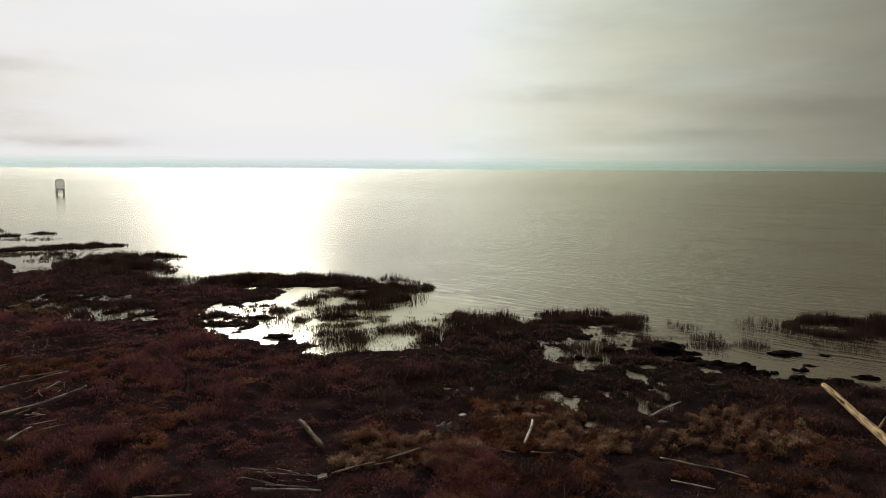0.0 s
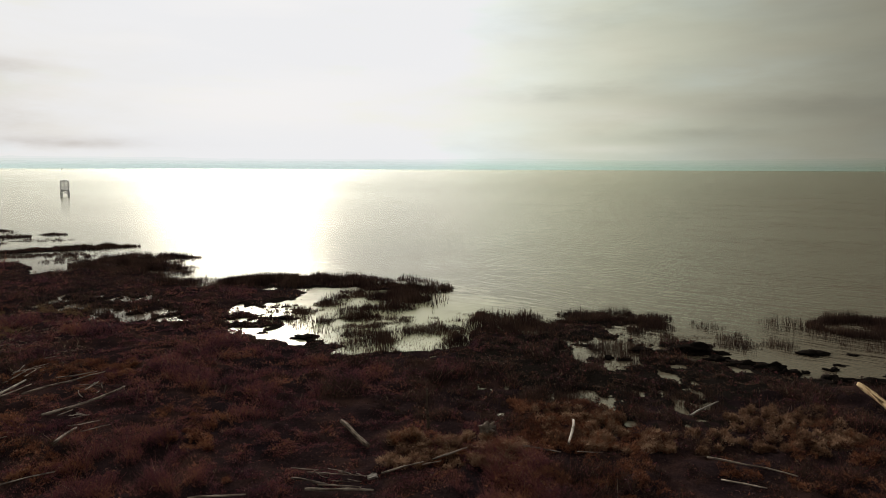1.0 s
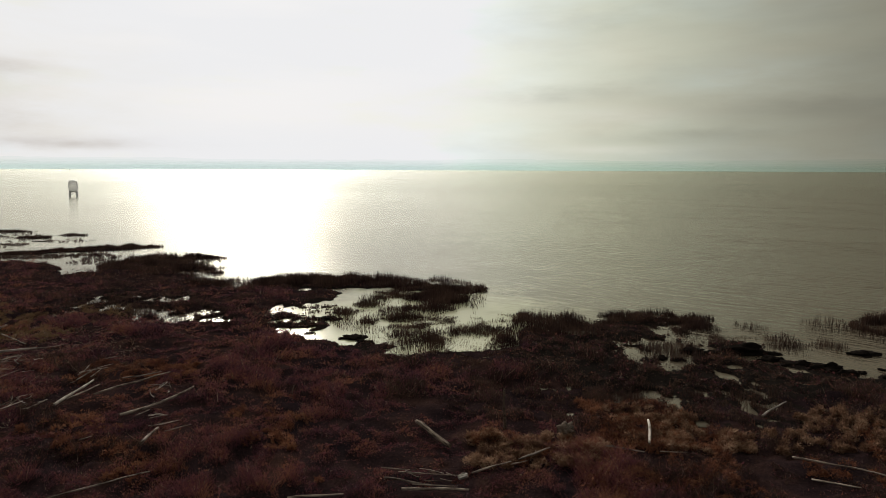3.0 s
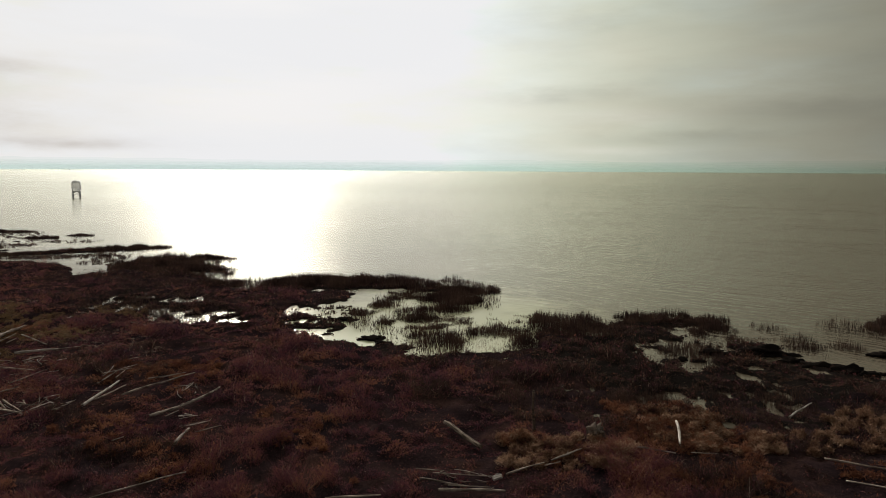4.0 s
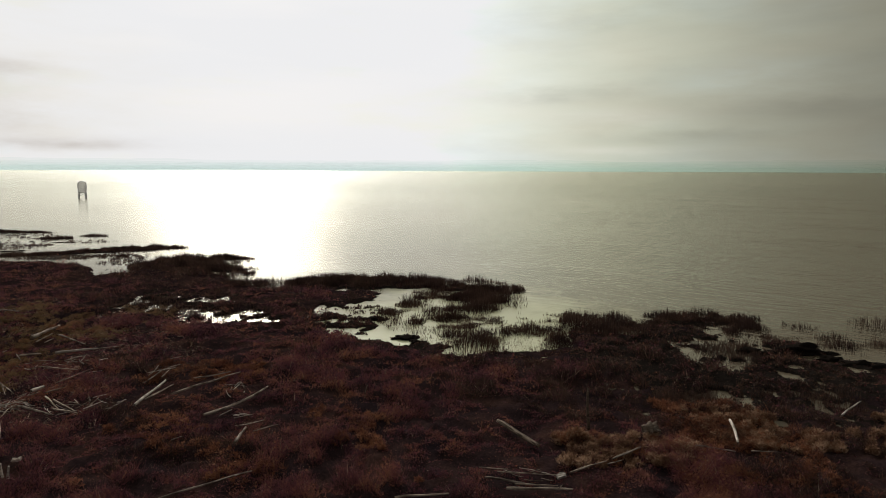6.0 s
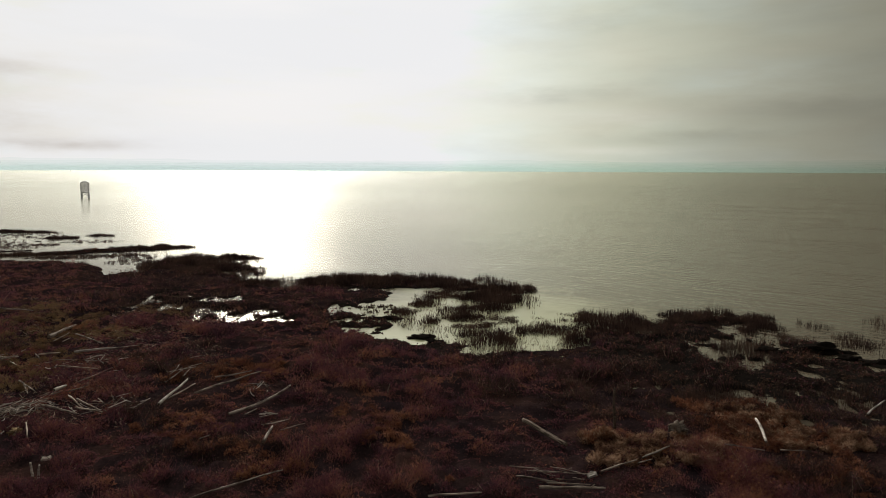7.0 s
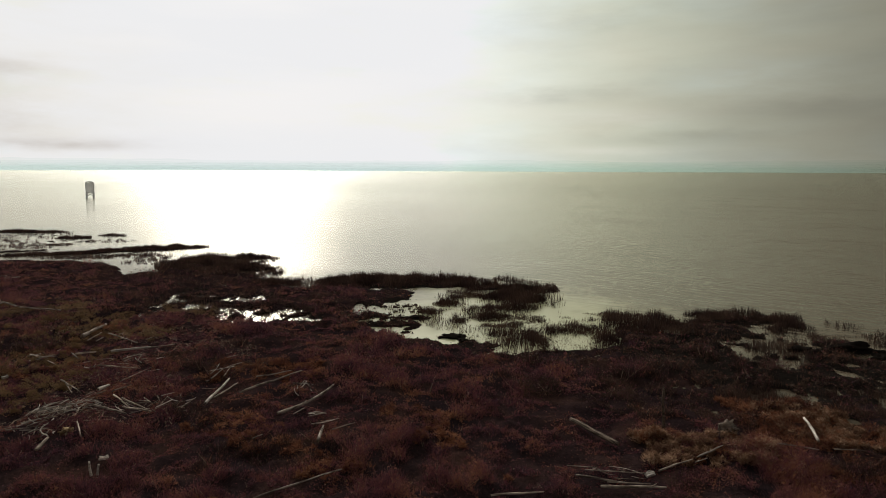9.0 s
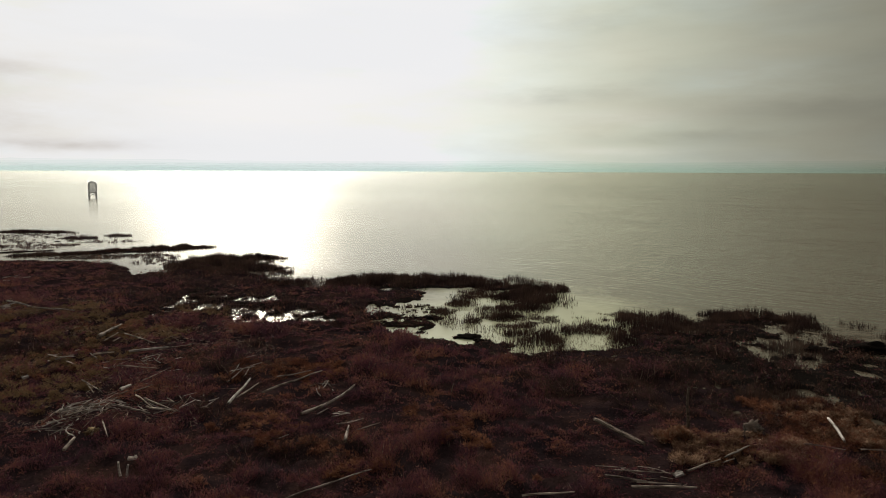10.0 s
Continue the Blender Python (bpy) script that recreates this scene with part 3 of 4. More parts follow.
def trodden(x, y):
    """How far the growth is pressed down round the logs: 0.3 under one, 1 away from all."""
    near = np.full(len(x), 9.0)
    for x0, y0, x1, y1, r in LOGS:
        if r < 0.03:
            continue
        box = (x > min(x0, x1) - 1) & (x < max(x0, x1) + 1) & (y > min(y0, y1) - 1.6) & (y < max(y0, y1) + 1)
        px, py, dx, dy = x[box] - x0, y[box] - y0, x1 - x0, y1 - y0
        along = np.clip((px * dx + py * dy) / (dx * dx + dy * dy), 0, 1)
        aside, back = px - along * dx, py - along * dy
        near[box] = np.minimum(near[box], np.hypot(aside, np.where(back < 0, back * 0.6, back)) - r)
    return 0.3 + 0.7 * step((near - 0.05) / 0.5)


# ---- plants ----
RNG = np.random.RandomState(5)


def blades(name, x, y, z, height, width, lean, material, label, category, toward=None):
    """Many thin blades as one mesh: each a tapered, slightly bent strip of three corners."""
    count = len(x)
    face, fall = RNG.rand(count) * 2 * math.pi, RNG.rand(count) * 2 * math.pi if toward is None else toward
    side = np.stack([np.cos(face), np.sin(face), 0 * face], -1) * (width / 2)[:, None]
    foot = np.stack([x, y, z], -1)
    tip = foot + np.stack([np.cos(fall) * lean * height, np.sin(fall) * lean * height, height], -1)
    verts = np.stack([foot - side, foot + side, tip], 1).reshape(-1, 3)
    ob = sheet(name, verts, np.arange(count * 3).reshape(-1, 3), material, False)
    return tagged(ob, label, category, kind="stuff")


def flakes(name, x, y, z, size, material, label, category):
    """Many small leaves turned every way, as one mesh."""
    centre = np.stack([x, y, z], -1)[:, None, :]
    verts = centre + RNG.normal(0, 1, (len(x), 3, 3)) * (size * 0.75)[:, None, None] * np.array([1, 1, 0.8])
    ob = sheet(name, verts.reshape(-1, 3), np.arange(len(x) * 3).reshape(-1, 3), material, False)
    return tagged(ob, label, category, kind="stuff")


def scatter(count, x0, x1, y0, y1, power=1.0):
    """Random places on the plan, thicker towards y0."""
    y = y0 * (y1 / y0) ** (RNG.rand(count) ** power)
    return x0 + RNG.rand(count) * (x1 - x0), y


# knee-high red-brown growth over all the land
x, y = scatter(1250000, -1.0, 1.0, 15.0, 95.0, 1.15)
x = -7 + x * (9 + 0.70 * y)
f = shore_field(x, y)
broad, thick = fractal(x * 0.35, y * 0.35, 2), fractal(x * 1.3 + 4, y * 1.3, 3)
keep = (f > -0.05) & (RNG.rand(len(x)) < np.clip(0.56 + (thick - 0.46) * 5.4, 0.08, 1) * np.clip(f / 0.4, 0.35, 1))
x, y, thick, broad = x[keep], y[keep], thick[keep], broad[keep]
tall = (0.04 + 0.58 * np.clip((thick - 0.38) * 3.2, 0.02, 1) * np.clip((broad - 0.22) * 2.6, 0.2, 1.5)) * (0.5 + 0.9 * RNG.rand(len(x))) * np.clip(f[keep] / 1.6, 0.4, 1) * trodden(x, y)
lean = 0.25 + 0.9 * RNG.rand(len(x))
wide = (0.014 + 0.018 * RNG.rand(len(x))) * np.clip(y / 26, 0.9, 1.7)
odd = RNG.rand(len(x)) < 0.034
dark_growth = shore_field(x, y) + (fractal(x * 0.4 + 9, y * 0.4, 3) - 0.5) * 4 < 2.0 + 4.0 * step((x + 3) / 4) + 9 * step((y - 62) / 12) * step((x + 54) / 8)
dark_growth |= inside(x, y, (10.0, 40.5, 13.0, 7.5, 0.0)) + (fractal(x * 0.5 + 2, y * 0.5, 3) - 0.5) * 6 > 0.4
dark_growth |= inside(x, y, (0.0, 34.0, 9.0, 3.6, 0.1)) + (fractal(x * 0.5 + 5, y * 0.5 + 3, 3) - 0.5) * 7 > 0.6
# further dark patches inland, more of them on the near ground
dark_growth |= (fractal(x * 0.16 + 21, y * 0.2 + 4, 3) > 0.62 - 0.07 * step((27 - y) / 3)) & (y < 50)
dark_growth &= RNG.rand(len(x)) < 0.82
z = ground(x, y) - 0.03
stalk = RNG.rand(len(x)) < 0.45
KINDS = ((~odd & ~dark_growth, RED_GRASS, "matted red-brown dead marsh growth covering the wet ground"), (odd, STRAW, "pale dry stalks scattered through the red-brown growth"),
         (~odd & dark_growth, REED, "blackish wet growth along the muddy water's edge and blackish growth in inland patches"))
for chosen, used, words in KINDS:
    c = chosen & stalk
    blades("marsh_grass", x[c], y[c], z[c], tall[c], wide[c] * 0.8, lean[c], used, words, "marsh grass")
    c = chosen & ~stalk & ((RNG.rand(len(x)) < 0.5) | (used != STRAW))
    flakes("marsh_leaves", x[c], y[c], z[c] + tall[c] * (0.15 + 0.75 * RNG.rand(c.sum())), wide[c] * (1.9 if used != STRAW else 1.2), used, words.replace("growth", "leaves"), "marsh leaves")


# the same growth, thinner, on the ground beneath the flight line
x, y = -45 + RNG.rand(150000) * 75, -14 + RNG.rand(150000) * 30
thick = fractal(x * 1.3 + 4, y * 1.3, 3)
tall = (0.05 + 0.5 * np.clip((thick - 0.34) * 2.4, 0.02, 1)) * (0.5 + 0.9 * RNG.rand(len(x)))
blades("marsh_grass", x, y, ground(x, y) - 0.03, tall, 0.03 + 0.03 * RNG.rand(len(x)), 0.25 + 0.9 * RNG.rand(len(x)), RED_GRASS, KINDS[0][2], "marsh grass")


def tussocks(count, x0, x1, y0, y1, bar, material, label, size=0.3, per=110, steep=0.95):
    """Domed clumps of short leaves on a stretch of the plan, gathered in patches."""
    cx, cy = x0 + RNG.rand(count) * (x1 - x0), y0 + RNG.rand(count) * (y1 - y0)
    keep = (fractal(cx * 0.3 + 3, cy * 0.3 + 8, 3) > bar) & (shore_field(cx, cy) > 0.5)
    cx, cy = cx[keep], cy[keep]
    radius = (size * (0.5 + 0.9 * RNG.rand(len(cx))))[:, None]
    turn, up = RNG.rand(len(cx), per) * 2 * math.pi, RNG.rand(len(cx), per)
    out = np.sqrt(1 - up * up)
    reach = radius * (0.75 + 0.35 * RNG.rand(len(cx), per))
    x, y = (cx[:, None] + np.cos(turn) * out * reach).ravel(), (cy[:, None] + np.sin(turn) * out * reach).ravel()
    z = (ground(cx, cy)[:, None] + up * reach * steep).ravel()
    tall = 0.05 + 0.09 * RNG.rand(x.size)
    half = RNG.rand(x.size) < 0.5
    blades("tussock_grass", x[half], y[half], z[half], tall[half], 0.02 + 0.02 * RNG.rand(half.sum()), 0.3 + 1.2 * RNG.rand(half.sum()), material, label, "grass tussocks", toward=turn.ravel()[half])
    flakes("tussock_leaves", x[~half], y[~half], z[~half], 0.03 + 0.04 * RNG.rand((~half).sum()), material, label, "grass tussocks")


tussocks(1500, -24, 22, 19, 30, 0.58, TUFT_GRASS, "orange-brown grass tussocks in patches on the near ground", 0.26)
tussocks(230, 0.5, 6.5, 26.5, 32.5, 0.40, TUFT_GRASS, "tan grass tussocks beside a shallow pool", 0.30)
tussocks(330, 1.5, 15, 26.4, 31.6, 0.42, STRAW_TUFT, "straw-coloured grass tussocks beside a shallow pool", 0.19, 240, 1.7)
tussocks(130, -5.0, 0.6, 24.6, 27.6, 0.30, STRAW_TUFT, "straw-coloured grass tussocks near a stump", 0.22, 200, 1.2)
tussocks(90, -25.5, -19.5, 33, 37, 0.1, TUFT_GRASS, "orange grass tussocks among driftwood", 0.26)
tussocks(160, -48, -33, 32, 47, 0.52, TUFT_GRASS, "orange grass tussocks among driftwood", 0.28)
tussocks(1700, -54, -31, 28, 54, 0.42, OLIVE_GRASS, "olive-green low grass behind the driftwood pile", 0.26)


# broken pale stalks strewn flat over the drift line
x, y = -54 + RNG.rand(9000) * 30, 26 + RNG.rand(9000) * 30
keep = (fractal(x * 0.4 + 6, y * 0.4 + 1, 3) > 0.53) & (shore_field(x, y) > 1.5) & (x < -20 - (y - 26) * 0.3)
x, y = x[keep], y[keep]
blades("drift_straw", x, y, ground(x, y) + 0.16 + 0.14 * RNG.rand(len(x)), 0.02 + 0.05 * RNG.rand(len(x)), 0.02 + 0.02 * RNG.rand(len(x)), 6 + 6 * RNG.rand(len(x)), STRAW,
       "pale broken stalks strewn over the drift line", "dry stalks")


def reed_bed(x, y, rx, ry, count, turn=0.0, tall=(0.28, 0.72), gaps=0.5, label="dark upright reeds standing in shallow water"):
    """An uneven oval stand of upright reeds, thinning to its edge."""
    a, r = RNG.rand(count) * 2 * math.pi, RNG.rand(count) ** 0.6 * 1.22
    u, v = np.cos(a) * r * rx, np.sin(a) * r * ry
    px, py = x + u * math.cos(radians(turn)) - v * math.sin(radians(turn)), y + u * math.sin(radians(turn)) + v * math.cos(radians(turn))
    clump = fractal(px * 0.55 + 2, py * 0.42 + 6, 3)
    keep = clump + 0.10 * (RNG.rand(count) - 0.5) > gaps - 0.18 + 0.15 * r ** 2
    px, py, clump = px[keep], py[keep], clump[keep]
    high = (tall[0] + (tall[1] - tall[0]) * RNG.rand(len(px)) ** 1.5) * np.clip((clump - 0.25) * 3.4, 0.4, 1.25) * (0.5 + 1.0 * fractal(px * 0.9 + 15, py * 0.7, 2))
    blades("reed_bed", px, py, np.maximum(ground(px, py), -0.06) - 0.05, high + 0.05, np.clip(0.030 * py / 50, 0.020, 0.06) * (0.8 + RNG.rand(len(px))),
           0.05 + 0.18 * RNG.rand(len(px)), REED, label, "reeds")


reed_bed(-15.5, 68.6, 9.5, 3.4, 11000, -3, gaps=0.43)
# the bay: dense clumps, then the thin growth between them
for bx, by, brx, bry, dense in ((-9.4, 64.0, 3.2, 2.6, 6400), (-5.6, 64.6, 3.0, 2.0, 4200), (-8.8, 60.6, 2.2, 1.4, 2600), (-6.4, 59.2, 1.7, 1.4, 2300), (-12.2, 60.2, 0.7, 0.7, 340), (-13.3, 57.0, 0.9, 1.0, 800),
                                (-14.3, 54.0, 0.9, 1.0, 700), (-9.2, 50.4, 2.3, 1.7, 4600), (-7.2, 51.4, 1.6, 1.4, 2400), (-11.6, 50.4, 1.0, 0.7, 500), (-9.8, 55.4, 1.2, 1.0, 520), (-7.4, 55.4, 1.6, 0.9, 640),
                                (-6.6, 45.0, 0.9, 0.7, 520), (-9.6, 46.2, 0.9, 0.5, 260), (-4.2, 47.6, 1.4, 1.6, 1700), (-2.0, 46.4, 1.2, 1.8, 1500), (-3.9, 52.0, 0.5, 0.6, 200), (-3.0, 44.2, 1.4, 1.1, 900)):
    reed_bed(bx, by, brx, bry, dense, gaps=0.36)
reed_bed(-9.4, 51.6, 4.8, 4.8, 4200, gaps=0.42)
reed_bed(-8.6, 58.6, 4.8, 5.8, 3600, gaps=0.44)
reed_bed(-6.4, 44.4, 4.4, 2.4, 2900, gaps=0.36)
reed_bed(-5.0, 44.6, 1.9, 1.6, 520, gaps=0.1)
reed_bed(-8.6, 44.6, 2.0, 1.2, 260, gaps=0.1)
reed_bed(-5.0, 47.4, 3.6, 3.0, 900, gaps=0.42)
reed_bed(-25.0, 67.8, 6.4, 2.4, 8000, 4, gaps=0.42)
reed_bed(4.5, 49.8, 6.8, 3.0, 11000, 3, gaps=0.43)
reed_bed(9.6, 51.6, 4.2, 2.6, 8000, 4, gaps=0.43, tall=(0.22, 0.6))
reed_bed(-0.8, 52.4, 1.7, 1.3, 2000, gaps=0.40)
reed_bed(11.6, 49.6, 2.8, 3.4, 3600, gaps=0.50)
reed_bed(14.2, 48.6, 3.2, 2.4, 1500, -12, gaps=0.49, tall=(0.18, 0.45))
reed_bed(16.5, 44.6, 3.0, 2.4, 1300, -20, gaps=0.56)
reed_bed(7.9, 43.2, 3.0, 2.6, 1500, gaps=0.40)
reed_bed(7.4, 41.6, 2.2, 2.2, 900, gaps=0.2, tall=(0.2, 0.5))
reed_bed(1.6, 32.9, 1.9, 1.2, 2000, gaps=0.3, tall=(0.15, 0.4))
reed_bed(8.4, 45.0, 2.8, 1.6, 900, gaps=0.42)
reed_bed(5.2, 33.4, 1.6, 0.9, 420, gaps=0.2, tall=(0.15, 0.4))
reed_bed(10.8, 45.8, 2.6, 2.0, 1500, gaps=0.40)
reed_bed(13.8, 46.4, 1.6, 0.7, 500, gaps=0.3)
reed_bed(17.6, 44.2, 2.4, 0.8, 500, gaps=0.3)
reed_bed(31.6, 49.0, 6.4, 3.6, 30000, -6, gaps=0.34)
reed_bed(26.6, 44.6, 3.2, 2.0, 900, gaps=0.5, tall=(0.2, 0.5))
reed_bed(23.5, 49.0, 3.6, 3.0, 900, gaps=0.56)
reed_bed(3.4, 33.6, 3.4, 1.3, 1900, 12, gaps=0.42, tall=(0.2, 0.5))
reed_bed(9.8, 33.8, 1.2, 2.2, 1000, gaps=0.2, tall=(0.2, 0.45))
reed_bed(-27.4, 52.6, 3.2, 2.8, 2000, gaps=0.42, tall=(0.15, 0.5))
reed_bed(-33.0, 56.6, 4.8, 3.0, 2400, gaps=0.40, tall=(0.15, 0.45))
reed_bed(-60.4, 92.8, 11.0, 1.9, 9000, 26, gaps=0.40, tall=(0.2, 0.5), label="low dark reeds on an outer mud bar")
reed_bed(-54.6, 97.2, 4.6, 1.3, 3600, 14, gaps=0.36, tall=(0.2, 0.5), label="low dark reeds on an outer mud bar")
reed_bed(-88.9, 120.8, 6.4, 1.3, 4600, 3, gaps=0.36, tall=(0.2, 0.5), label="low dark reeds on an outer mud bar")
reed_bed(-75.8, 110.5, 3.0, 0.9, 1200, gaps=0.36, tall=(0.2, 0.5), label="low dark reeds on an outer mud bar")
reed_bed(-71.1, 114.9, 2.1, 0.8, 800, gaps=0.36, tall=(0.2, 0.5), label="low dark reeds on an outer mud bar")
reed_bed(-38.8, 86.6, 3.6, 1.3, 2600, 4, gaps=0.40)
# sparse low reeds added in place of birds resting in the inlet
reed_bed(-57.0, 88.4, 6.5, 2.6, 1700, 20, gaps=0.54, tall=(0.15, 0.4))
reed_bed(-43.0, 82.4, 4.2, 6.0, 9000, -12, gaps=0.44)
reed_bed(-37.0, 76.0, 5.0, 4.0, 6000, -30, gaps=0.42)


def tufts(x, y, rx, ry, turn, count, label="low dark tufts over the shallow flats, some in place of resting birds"):
    """Small separate tufts of a few stalks each, standing in open water."""
    a, r = RNG.rand(count) * 2 * math.pi, RNG.rand(count) ** 0.5
    u, v = np.cos(a) * r * rx, np.sin(a) * r * ry
    c, d = math.cos(radians(turn)), math.sin(radians(turn))
    px, py = np.repeat(x + u * c - v * d, 14), np.repeat(y + u * d + v * c, 14)
    size = np.repeat(0.10 + 0.22 * RNG.rand(count) ** 2, 14)
    px, py = px + RNG.normal(0, 1, len(px)) * size * 0.9, py + RNG.normal(0, 1, len(py)) * size
    blades("reed_tufts", px, py, 0 * px - 0.04, 0.08 + size * (0.4 + 0.8 * RNG.rand(len(px))), 0.09 + 0 * px, 0.3 + 0 * px, REED, label, "reed tufts")


# tufts, the outer ones added in place of resting birds
tufts(-83.0, 108.0, 11.0, 11.0, 0, 210)
tufts(-76.0, 98.0, 7.0, 4.0, 35, 110)
tufts(-58.0, 87.6, 8.0, 2.0, 16, 130)
tufts(-50.5, 84.0, 3.0, 5.0, 20, 70)
tufts(-67.0, 106.0, 4.0, 2.6, 0, 26)
tufts(-39.0, 83.6, 4.4, 2.4, -10, 60)
tufts(-33.6, 73.4, 2.2, 2.4, 0, 40)
tufts(-31.0, 55.4, 6.0, 3.6, -10, 60)
tufts(-17.2, 52.6, 2.6, 5.0, 0, 60)


# ---- mud hummocks in the shallows ----
def mud_hummock(x, y, rx, ry, high, seed):
    bm = bmesh.new()
    bmesh.ops.create_icosphere(bm, subdivisions=4, radius=1.0)
    for v in bm.verts:
        bump = 0.75 + 0.6 * noise.noise(v.co * 1.4 + Vector((seed, 0, 0))) + 0.26 * noise.noise(v.co * 3.4 + Vector((0, seed, 0))) + 0.09 * noise.noise(v.co * 8 + Vector((0, 0, seed)))
        v.co = Vector((v.co.x * rx * bump, v.co.y * ry * bump, v.co.z * (high if v.co.z > 0 else 0.3) * bump))
    for face in bm.faces:
        face.smooth = True
    ob = part("mud_hummock", bm, MUD)
    ob.location = (x, y, max(float(ground(np.array([x]), np.array([y]))[0]), -0.05))
    return tagged(ob, "black wet mud hummock standing in the shallow water", "mud hummock", "mud hummocks off the shore")


mud_hummock(20.3, 42.3, 1.3, 0.7, 0.36, 1)
mud_hummock(22.8, 42.2, 0.5, 0.35, 0.2, 2)
mud_hummock(19.8, 38.9, 0.6, 0.4, 0.26, 3)
mud_hummock(20.7, 39.9, 0.6, 0.28, 0.14, 4)
mud_hummock(17.9, 38.3, 0.36, 0.3, 0.24, 5)
mud_hummock(22.8, 37.6, 0.95, 0.5, 0.26, 6)
mud_hummock(13.0, 42.5, 1.6, 0.8, 0.5, 7)
mud_hummock(14.6, 42.3, 0.65, 0.4, 0.24, 8)
mud_hummock(18.7, 36.5, 1.2, 0.7, 0.36, 9)
mud_hummock(15.2, 39.9, 1.2, 0.6, 0.38, 10)
mud_hummock(16.2, 38.9, 1.1, 0.6, 0.36, 11)
mud_hummock(16.9, 38.0, 0.9, 0.5, 0.3, 12)
mud_hummock(14.0, 40.8, 1.0, 0.6, 0.38, 13)
mud_hummock(10.9, 42.2, 0.9, 0.6, 0.34, 14)
mud_hummock(20.1, 35.9, 1.1, 0.6, 0.3, 15)
mud_hummock(9.7, 42.6, 0.9, 0.5, 0.22, 16)
mud_hummock(7.1, 40.9, 0.6, 0.45, 0.28, 22)
mud_hummock(12.2, 44.0, 0.7, 0.4, 0.24, 23)
mud_hummock(-12.6, 45.5, 0.95, 0.6, 0.2, 17)
mud_hummock(-15.6, 51.2, 1.0, 0.5, 0.2, 18)
mud_hummock(-16.5, 55.9, 0.45, 0.3, 0.14, 19)
mud_hummock(-15.4, 54.8, 0.5, 0.25, 0.12, 20)
mud_hummock(-11.6, 44.2, 0.8, 0.5, 0.2, 21)


# ---- stumps, posts, stranded bits ----
def standing(name, x, y, high, r, wood, tilt, label, category):
    """A thin upright snag, slightly crooked, driven into the ground."""
    bm = bmesh.new()
    path = [Vector((tilt * s * high + 0.02 * math.sin(7 * s), 0.015 * math.cos(9 * s), s * high - 0.25)) for s in np.linspace(0, 1, 9)]
    stem(bm, path, [r * (1.1 - 0.5 * s) for s in np.linspace(0, 1, 9)], 8, 0.16, x)
    ob = part(name, bm, wood)
    ob.location = (x, y, float(ground(np.array([x]), np.array([y]))[0]))
    return tagged(ob, label, category)


standing("wooden_post", -3.37, 28.31, 2.1, 0.07, END_WOOD, -0.03, "thin dark weathered post standing in the marsh", "post")
standing("wooden_post", -13.7, 32.3, 0.9, 0.035, BARK_WOOD, 0.2, "thin leaning brown stick standing in the marsh", "post")
standing("wooden_stake", -25.27, 22.55, 0.75, 0.05, PALE_WOOD, -0.1, "short grey stake standing in red-brown growth", "stake")
standing("wooden_stake", -24.96, 22.3, 0.75, 0.05, PALE_WOOD, 0.12, "short grey stake standing in red-brown growth", "stake")


def root_wad(x, y, size, wood, label, roots=7, seed=1):
    """A stranded stump: a lumpy butt with broken roots sticking out."""
    rng = random.Random(seed)
    bm = bmesh.new()
    bmesh.ops.create_icosphere(bm, subdivisions=3, radius=1.0)
    for v in bm.verts:
        lump = 0.8 + 0.6 * noise.noise(v.co * 1.6 + Vector((seed, 0, 0))) + 0.25 * noise.noise(v.co * 5 + Vector((0, 0, seed)))
        v.co = Vector((v.co.x * size * 0.9 * lump, v.co.y * size * 0.6 * lump, v.co.z * size * 0.7 * lump))
    for face in bm.faces:
        face.smooth = True
    ob = part("driftwood_stump", bm, wood)
    ob.location = (x, y, float(ground(np.array([x]), np.array([y]))[0]) + size * 0.35)
    for k in range(roots):
        turn, rise = rng.uniform(0, 6.28), rng.uniform(-0.1, 0.8)
        out = Vector((math.cos(turn), math.sin(turn), rise)).normalized()
        curl = Vector((rng.uniform(-1, 1), rng.uniform(-1, 1), rng.uniform(-0.4, 0.8))) * 0.25
        root = bmesh.new()
        stem(root, [(out * q + curl * q * q) * size for q in (0.3, 0.5, 0.7, 0.85, 1.0)], [size * w for w in (0.24, 0.2, 0.15, 0.11, 0.05)], 7, 0.2, seed + k)
        part("root", root, wood, ob)
    return tagged(ob, label, "stump")


root_wad(-0.86, 27.75, 0.5, BARK_WOOD, "grey driftwood stump with broken roots on dark ground", 4, 1)
root_wad(-28.07, 25.95, 0.34, TAN_WOOD, "pale yellowish root stump beside a heap of sticks", 6, 2)
root_wad(-48.6, 51.5, 0.42, PALE_WOOD, "bleached stump with roots beside a long log", 7, 3)


def slab(x, y, long, wide, thick, turn, wood, label, name="wooden_slab"):
    """A split, uneven piece of board."""
    bm = bmesh.new()
    bmesh.ops.create_cube(bm, size=1.0)
    bmesh.ops.subdivide_edges(bm, edges=bm.edges[:], cuts=5, use_grid_fill=True)
    for v in bm.verts:
        wob = noise.noise(Vector((v.co.x * 3 + x, v.co.y * 3, v.co.z)))
        v.co = Vector((v.co.x * long * (1 + 0.25 * wob), v.co.y * wide * (1 + 0.4 * wob), v.co.z * thick + 0.04 * wob))
    ob = part(name, bm, wood)
    ob.matrix_world = pose(x, y, float(ground(np.array([x]), np.array([y]))[0]) + 0.26, 14, -8, turn)
    return tagged(ob, label, "driftwood")


slab(-5.25, 23.75, 0.36, 0.22, 0.08, 20, PALE_WOOD, "small bleached split slab among drift sticks")
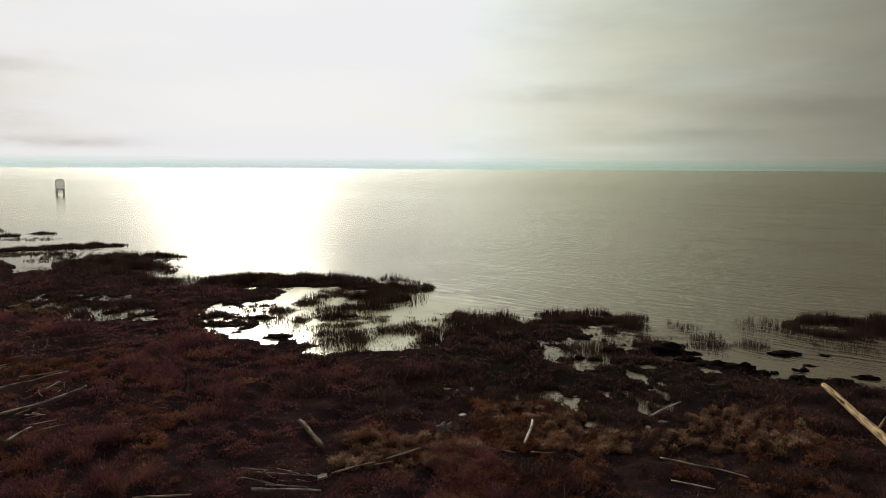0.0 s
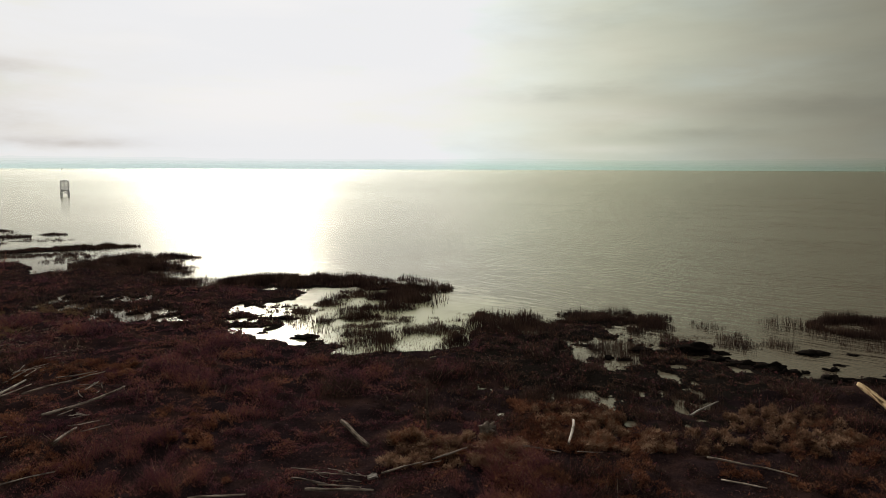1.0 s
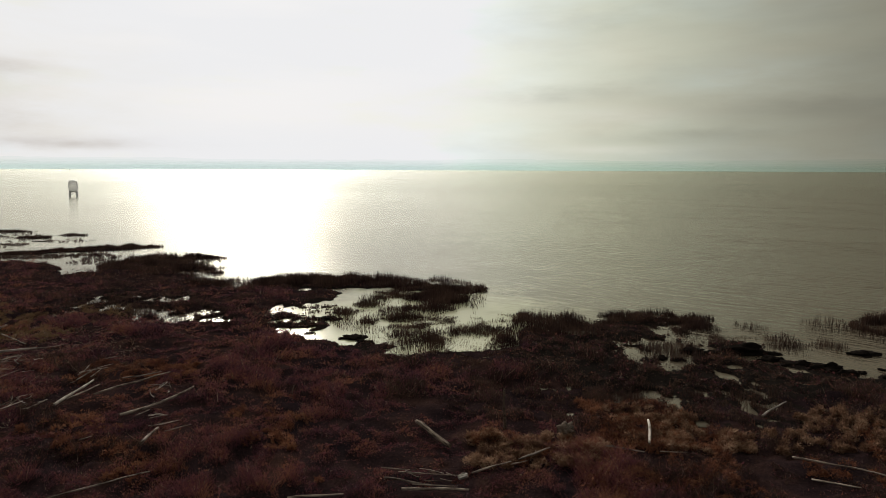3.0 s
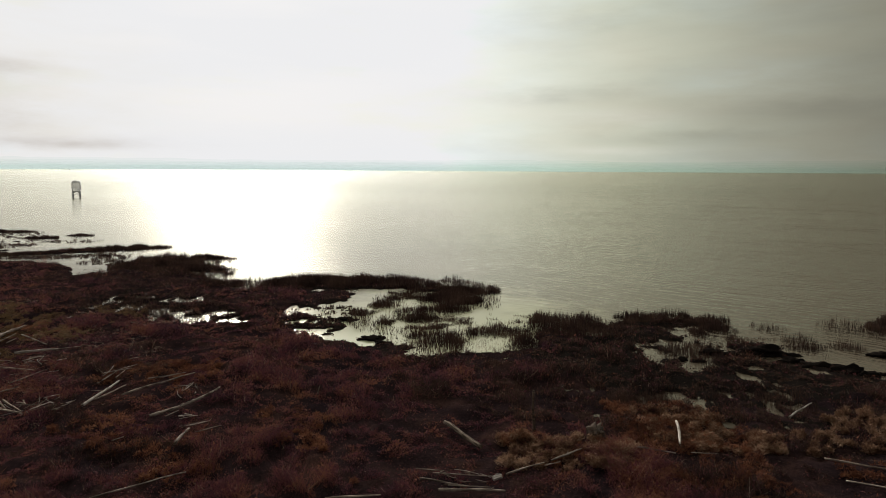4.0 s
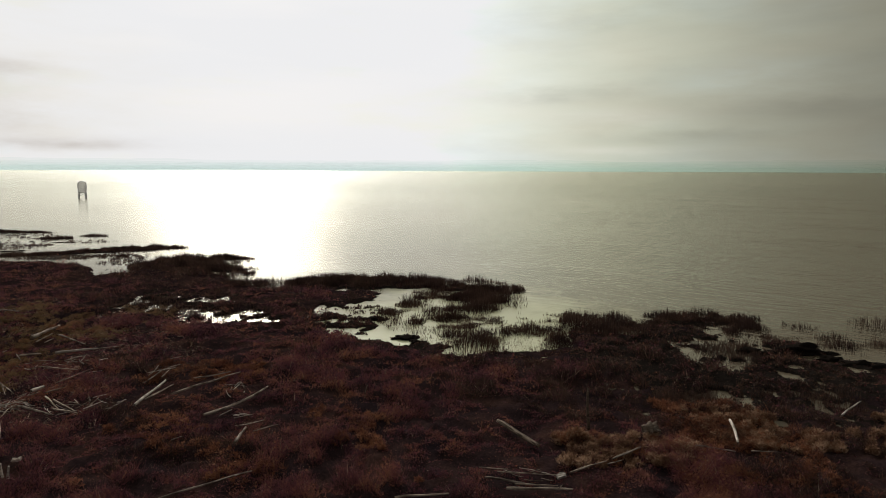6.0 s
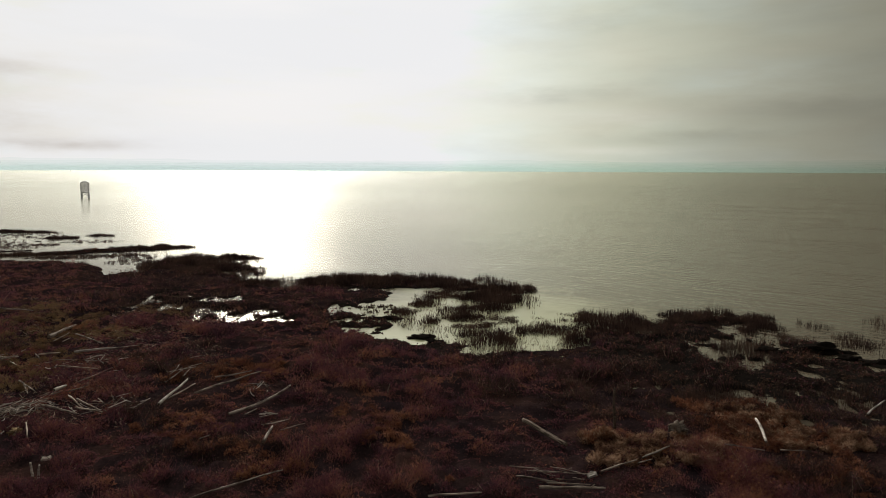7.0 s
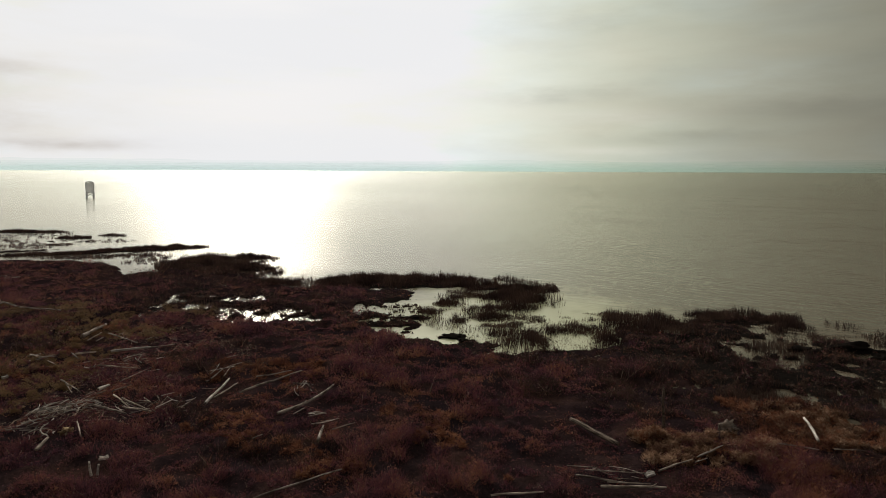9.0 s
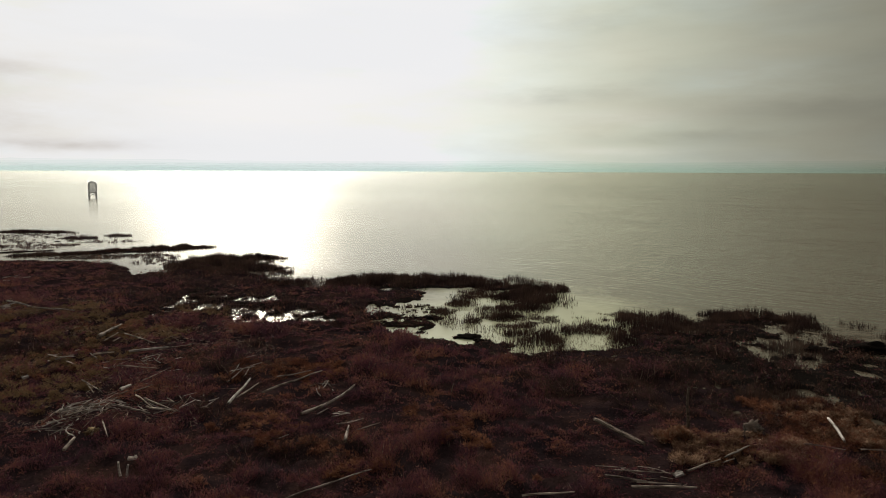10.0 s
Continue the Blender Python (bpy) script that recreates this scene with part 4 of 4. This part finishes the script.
slab(-35.12, 32.75, 0.26, 0.16, 0.1, 50, PALE_WOOD, "small white stranded chunk on olive grass")
slab(-25.05, 23.0, 0.3, 0.14, 0.08, 10, PALE_WOOD, "small pale chip of wood beside two stakes")


# ---- the tower in the sea ----
def rod(bm, a, b, r, sides=6):
    a, b = Vector(a), Vector(b)
    stem(bm, [a, (a + b) / 2, b], [r, r, r], sides, 0.0)


def sea_tower(x, y, turn):
    base = new("sea_tower")
    base.matrix_world = pose(x, y, 0, 0, 0, turn)
    tagged(base, "grey lattice tower with a slatted barrel-shaped cage on piles", "tower")
    half = 1.25
    corners = [(-half, -half), (half, -half), (half, half), (-half, half)]
    for cx, cy in corners:
        bm = bmesh.new()
        rod(bm, (cx, cy, -1.5), (cx * 0.96, cy * 0.96, 2.5), 0.19, 10)
        part("pile", bm, STEEL, base)
    for (ax, ay), (bx, by) in zip(corners, corners[1:] + corners[:1]):
        bm = bmesh.new()
        rod(bm, (ax, ay, 0.5), (bx, by, 2.2), 0.1)
        part("brace", bm, STEEL, base)
        bm = bmesh.new()
        rod(bm, (ax, ay, 2.3), (bx, by, 2.3), 0.16)
        part("beam", bm, STEEL, base)
    bm = bmesh.new()
    bmesh.ops.create_cone(bm, segments=20, radius1=1.55, radius2=1.55, depth=0.18, cap_ends=True, matrix=Matrix.Translation((0, 0, 2.5)))
    part("platform", bm, STEEL, base)
    girth = lambda z: 0.92 + 0.66 * math.sin(math.pi * min(max((z - 2.0) / 4.9, 0), 1)) ** 0.6
    for k in range(36):
        a = 2 * math.pi * k / 36
        bm = bmesh.new()
        stem(bm, [Vector((math.cos(a) * girth(z), math.sin(a) * girth(z), z)) for z in np.linspace(2.55, 6.3, 8)], [0.045] * 8, 5, 0.0)
        part("slat", bm, STEEL, base)
    for z in (2.9, 3.9, 4.9, 5.9, 6.3):
        bm = bmesh.new()
        loop = [Vector((math.cos(q) * girth(z), math.sin(q) * girth(z), z)) for q in np.linspace(0, 2 * math.pi, 25)]
        stem(bm, loop, [0.045] * 25, 6, 0.0)
        part("hoop", bm, STEEL, base)
    for k in range(4):
        a, b = k * math.pi / 2 + 0.3, k * math.pi / 2 + 1.5
        bm = bmesh.new()
        rod(bm, (math.cos(a) * 1.5, math.sin(a) * 1.5, 2.9), (math.cos(b) * 1.48, math.sin(b) * 1.48, 5.7), 0.06)
        part("diagonal_brace", bm, STEEL, base)
    bm = bmesh.new()
    bmesh.ops.create_cone(bm, segments=20, radius1=1.18, radius2=0.5, depth=0.35, cap_ends=True, matrix=Matrix.Translation((0, 0, 6.45)))
    part("roof", bm, STEEL, base)
    bm = bmesh.new()
    bmesh.ops.create_cone(bm, segments=16, radius1=0.1, radius2=0.1, depth=3.6, cap_ends=True, matrix=Matrix.Translation((0, 0, 4.4)))
    part("core", bm, STEEL, base)
    return base


sea_tower(-153.5, 262.0, 20)


def channel_marker(x, y, high):
    bm = bmesh.new()
    rod(bm, (0, 0, -1), (0, 0, high), 0.6, 8)
    ob = part("channel_marker", bm, STEEL)
    top = bmesh.new()
    bmesh.ops.create_cone(top, segments=8, radius1=1.1, radius2=0.3, depth=1.8, cap_ends=True, matrix=Matrix.Translation((0, 0, high + 0.6)))
    part("topmark", top, STEEL, ob)
    ob.location = (x, y, 0)
    return tagged(ob, "distant dark channel marker pile in the sea", "channel marker", "channel markers")


channel_marker(-1395, 2400, 5)
channel_marker(-1368, 2400, 4)
channel_marker(-1170, 2400, 4)
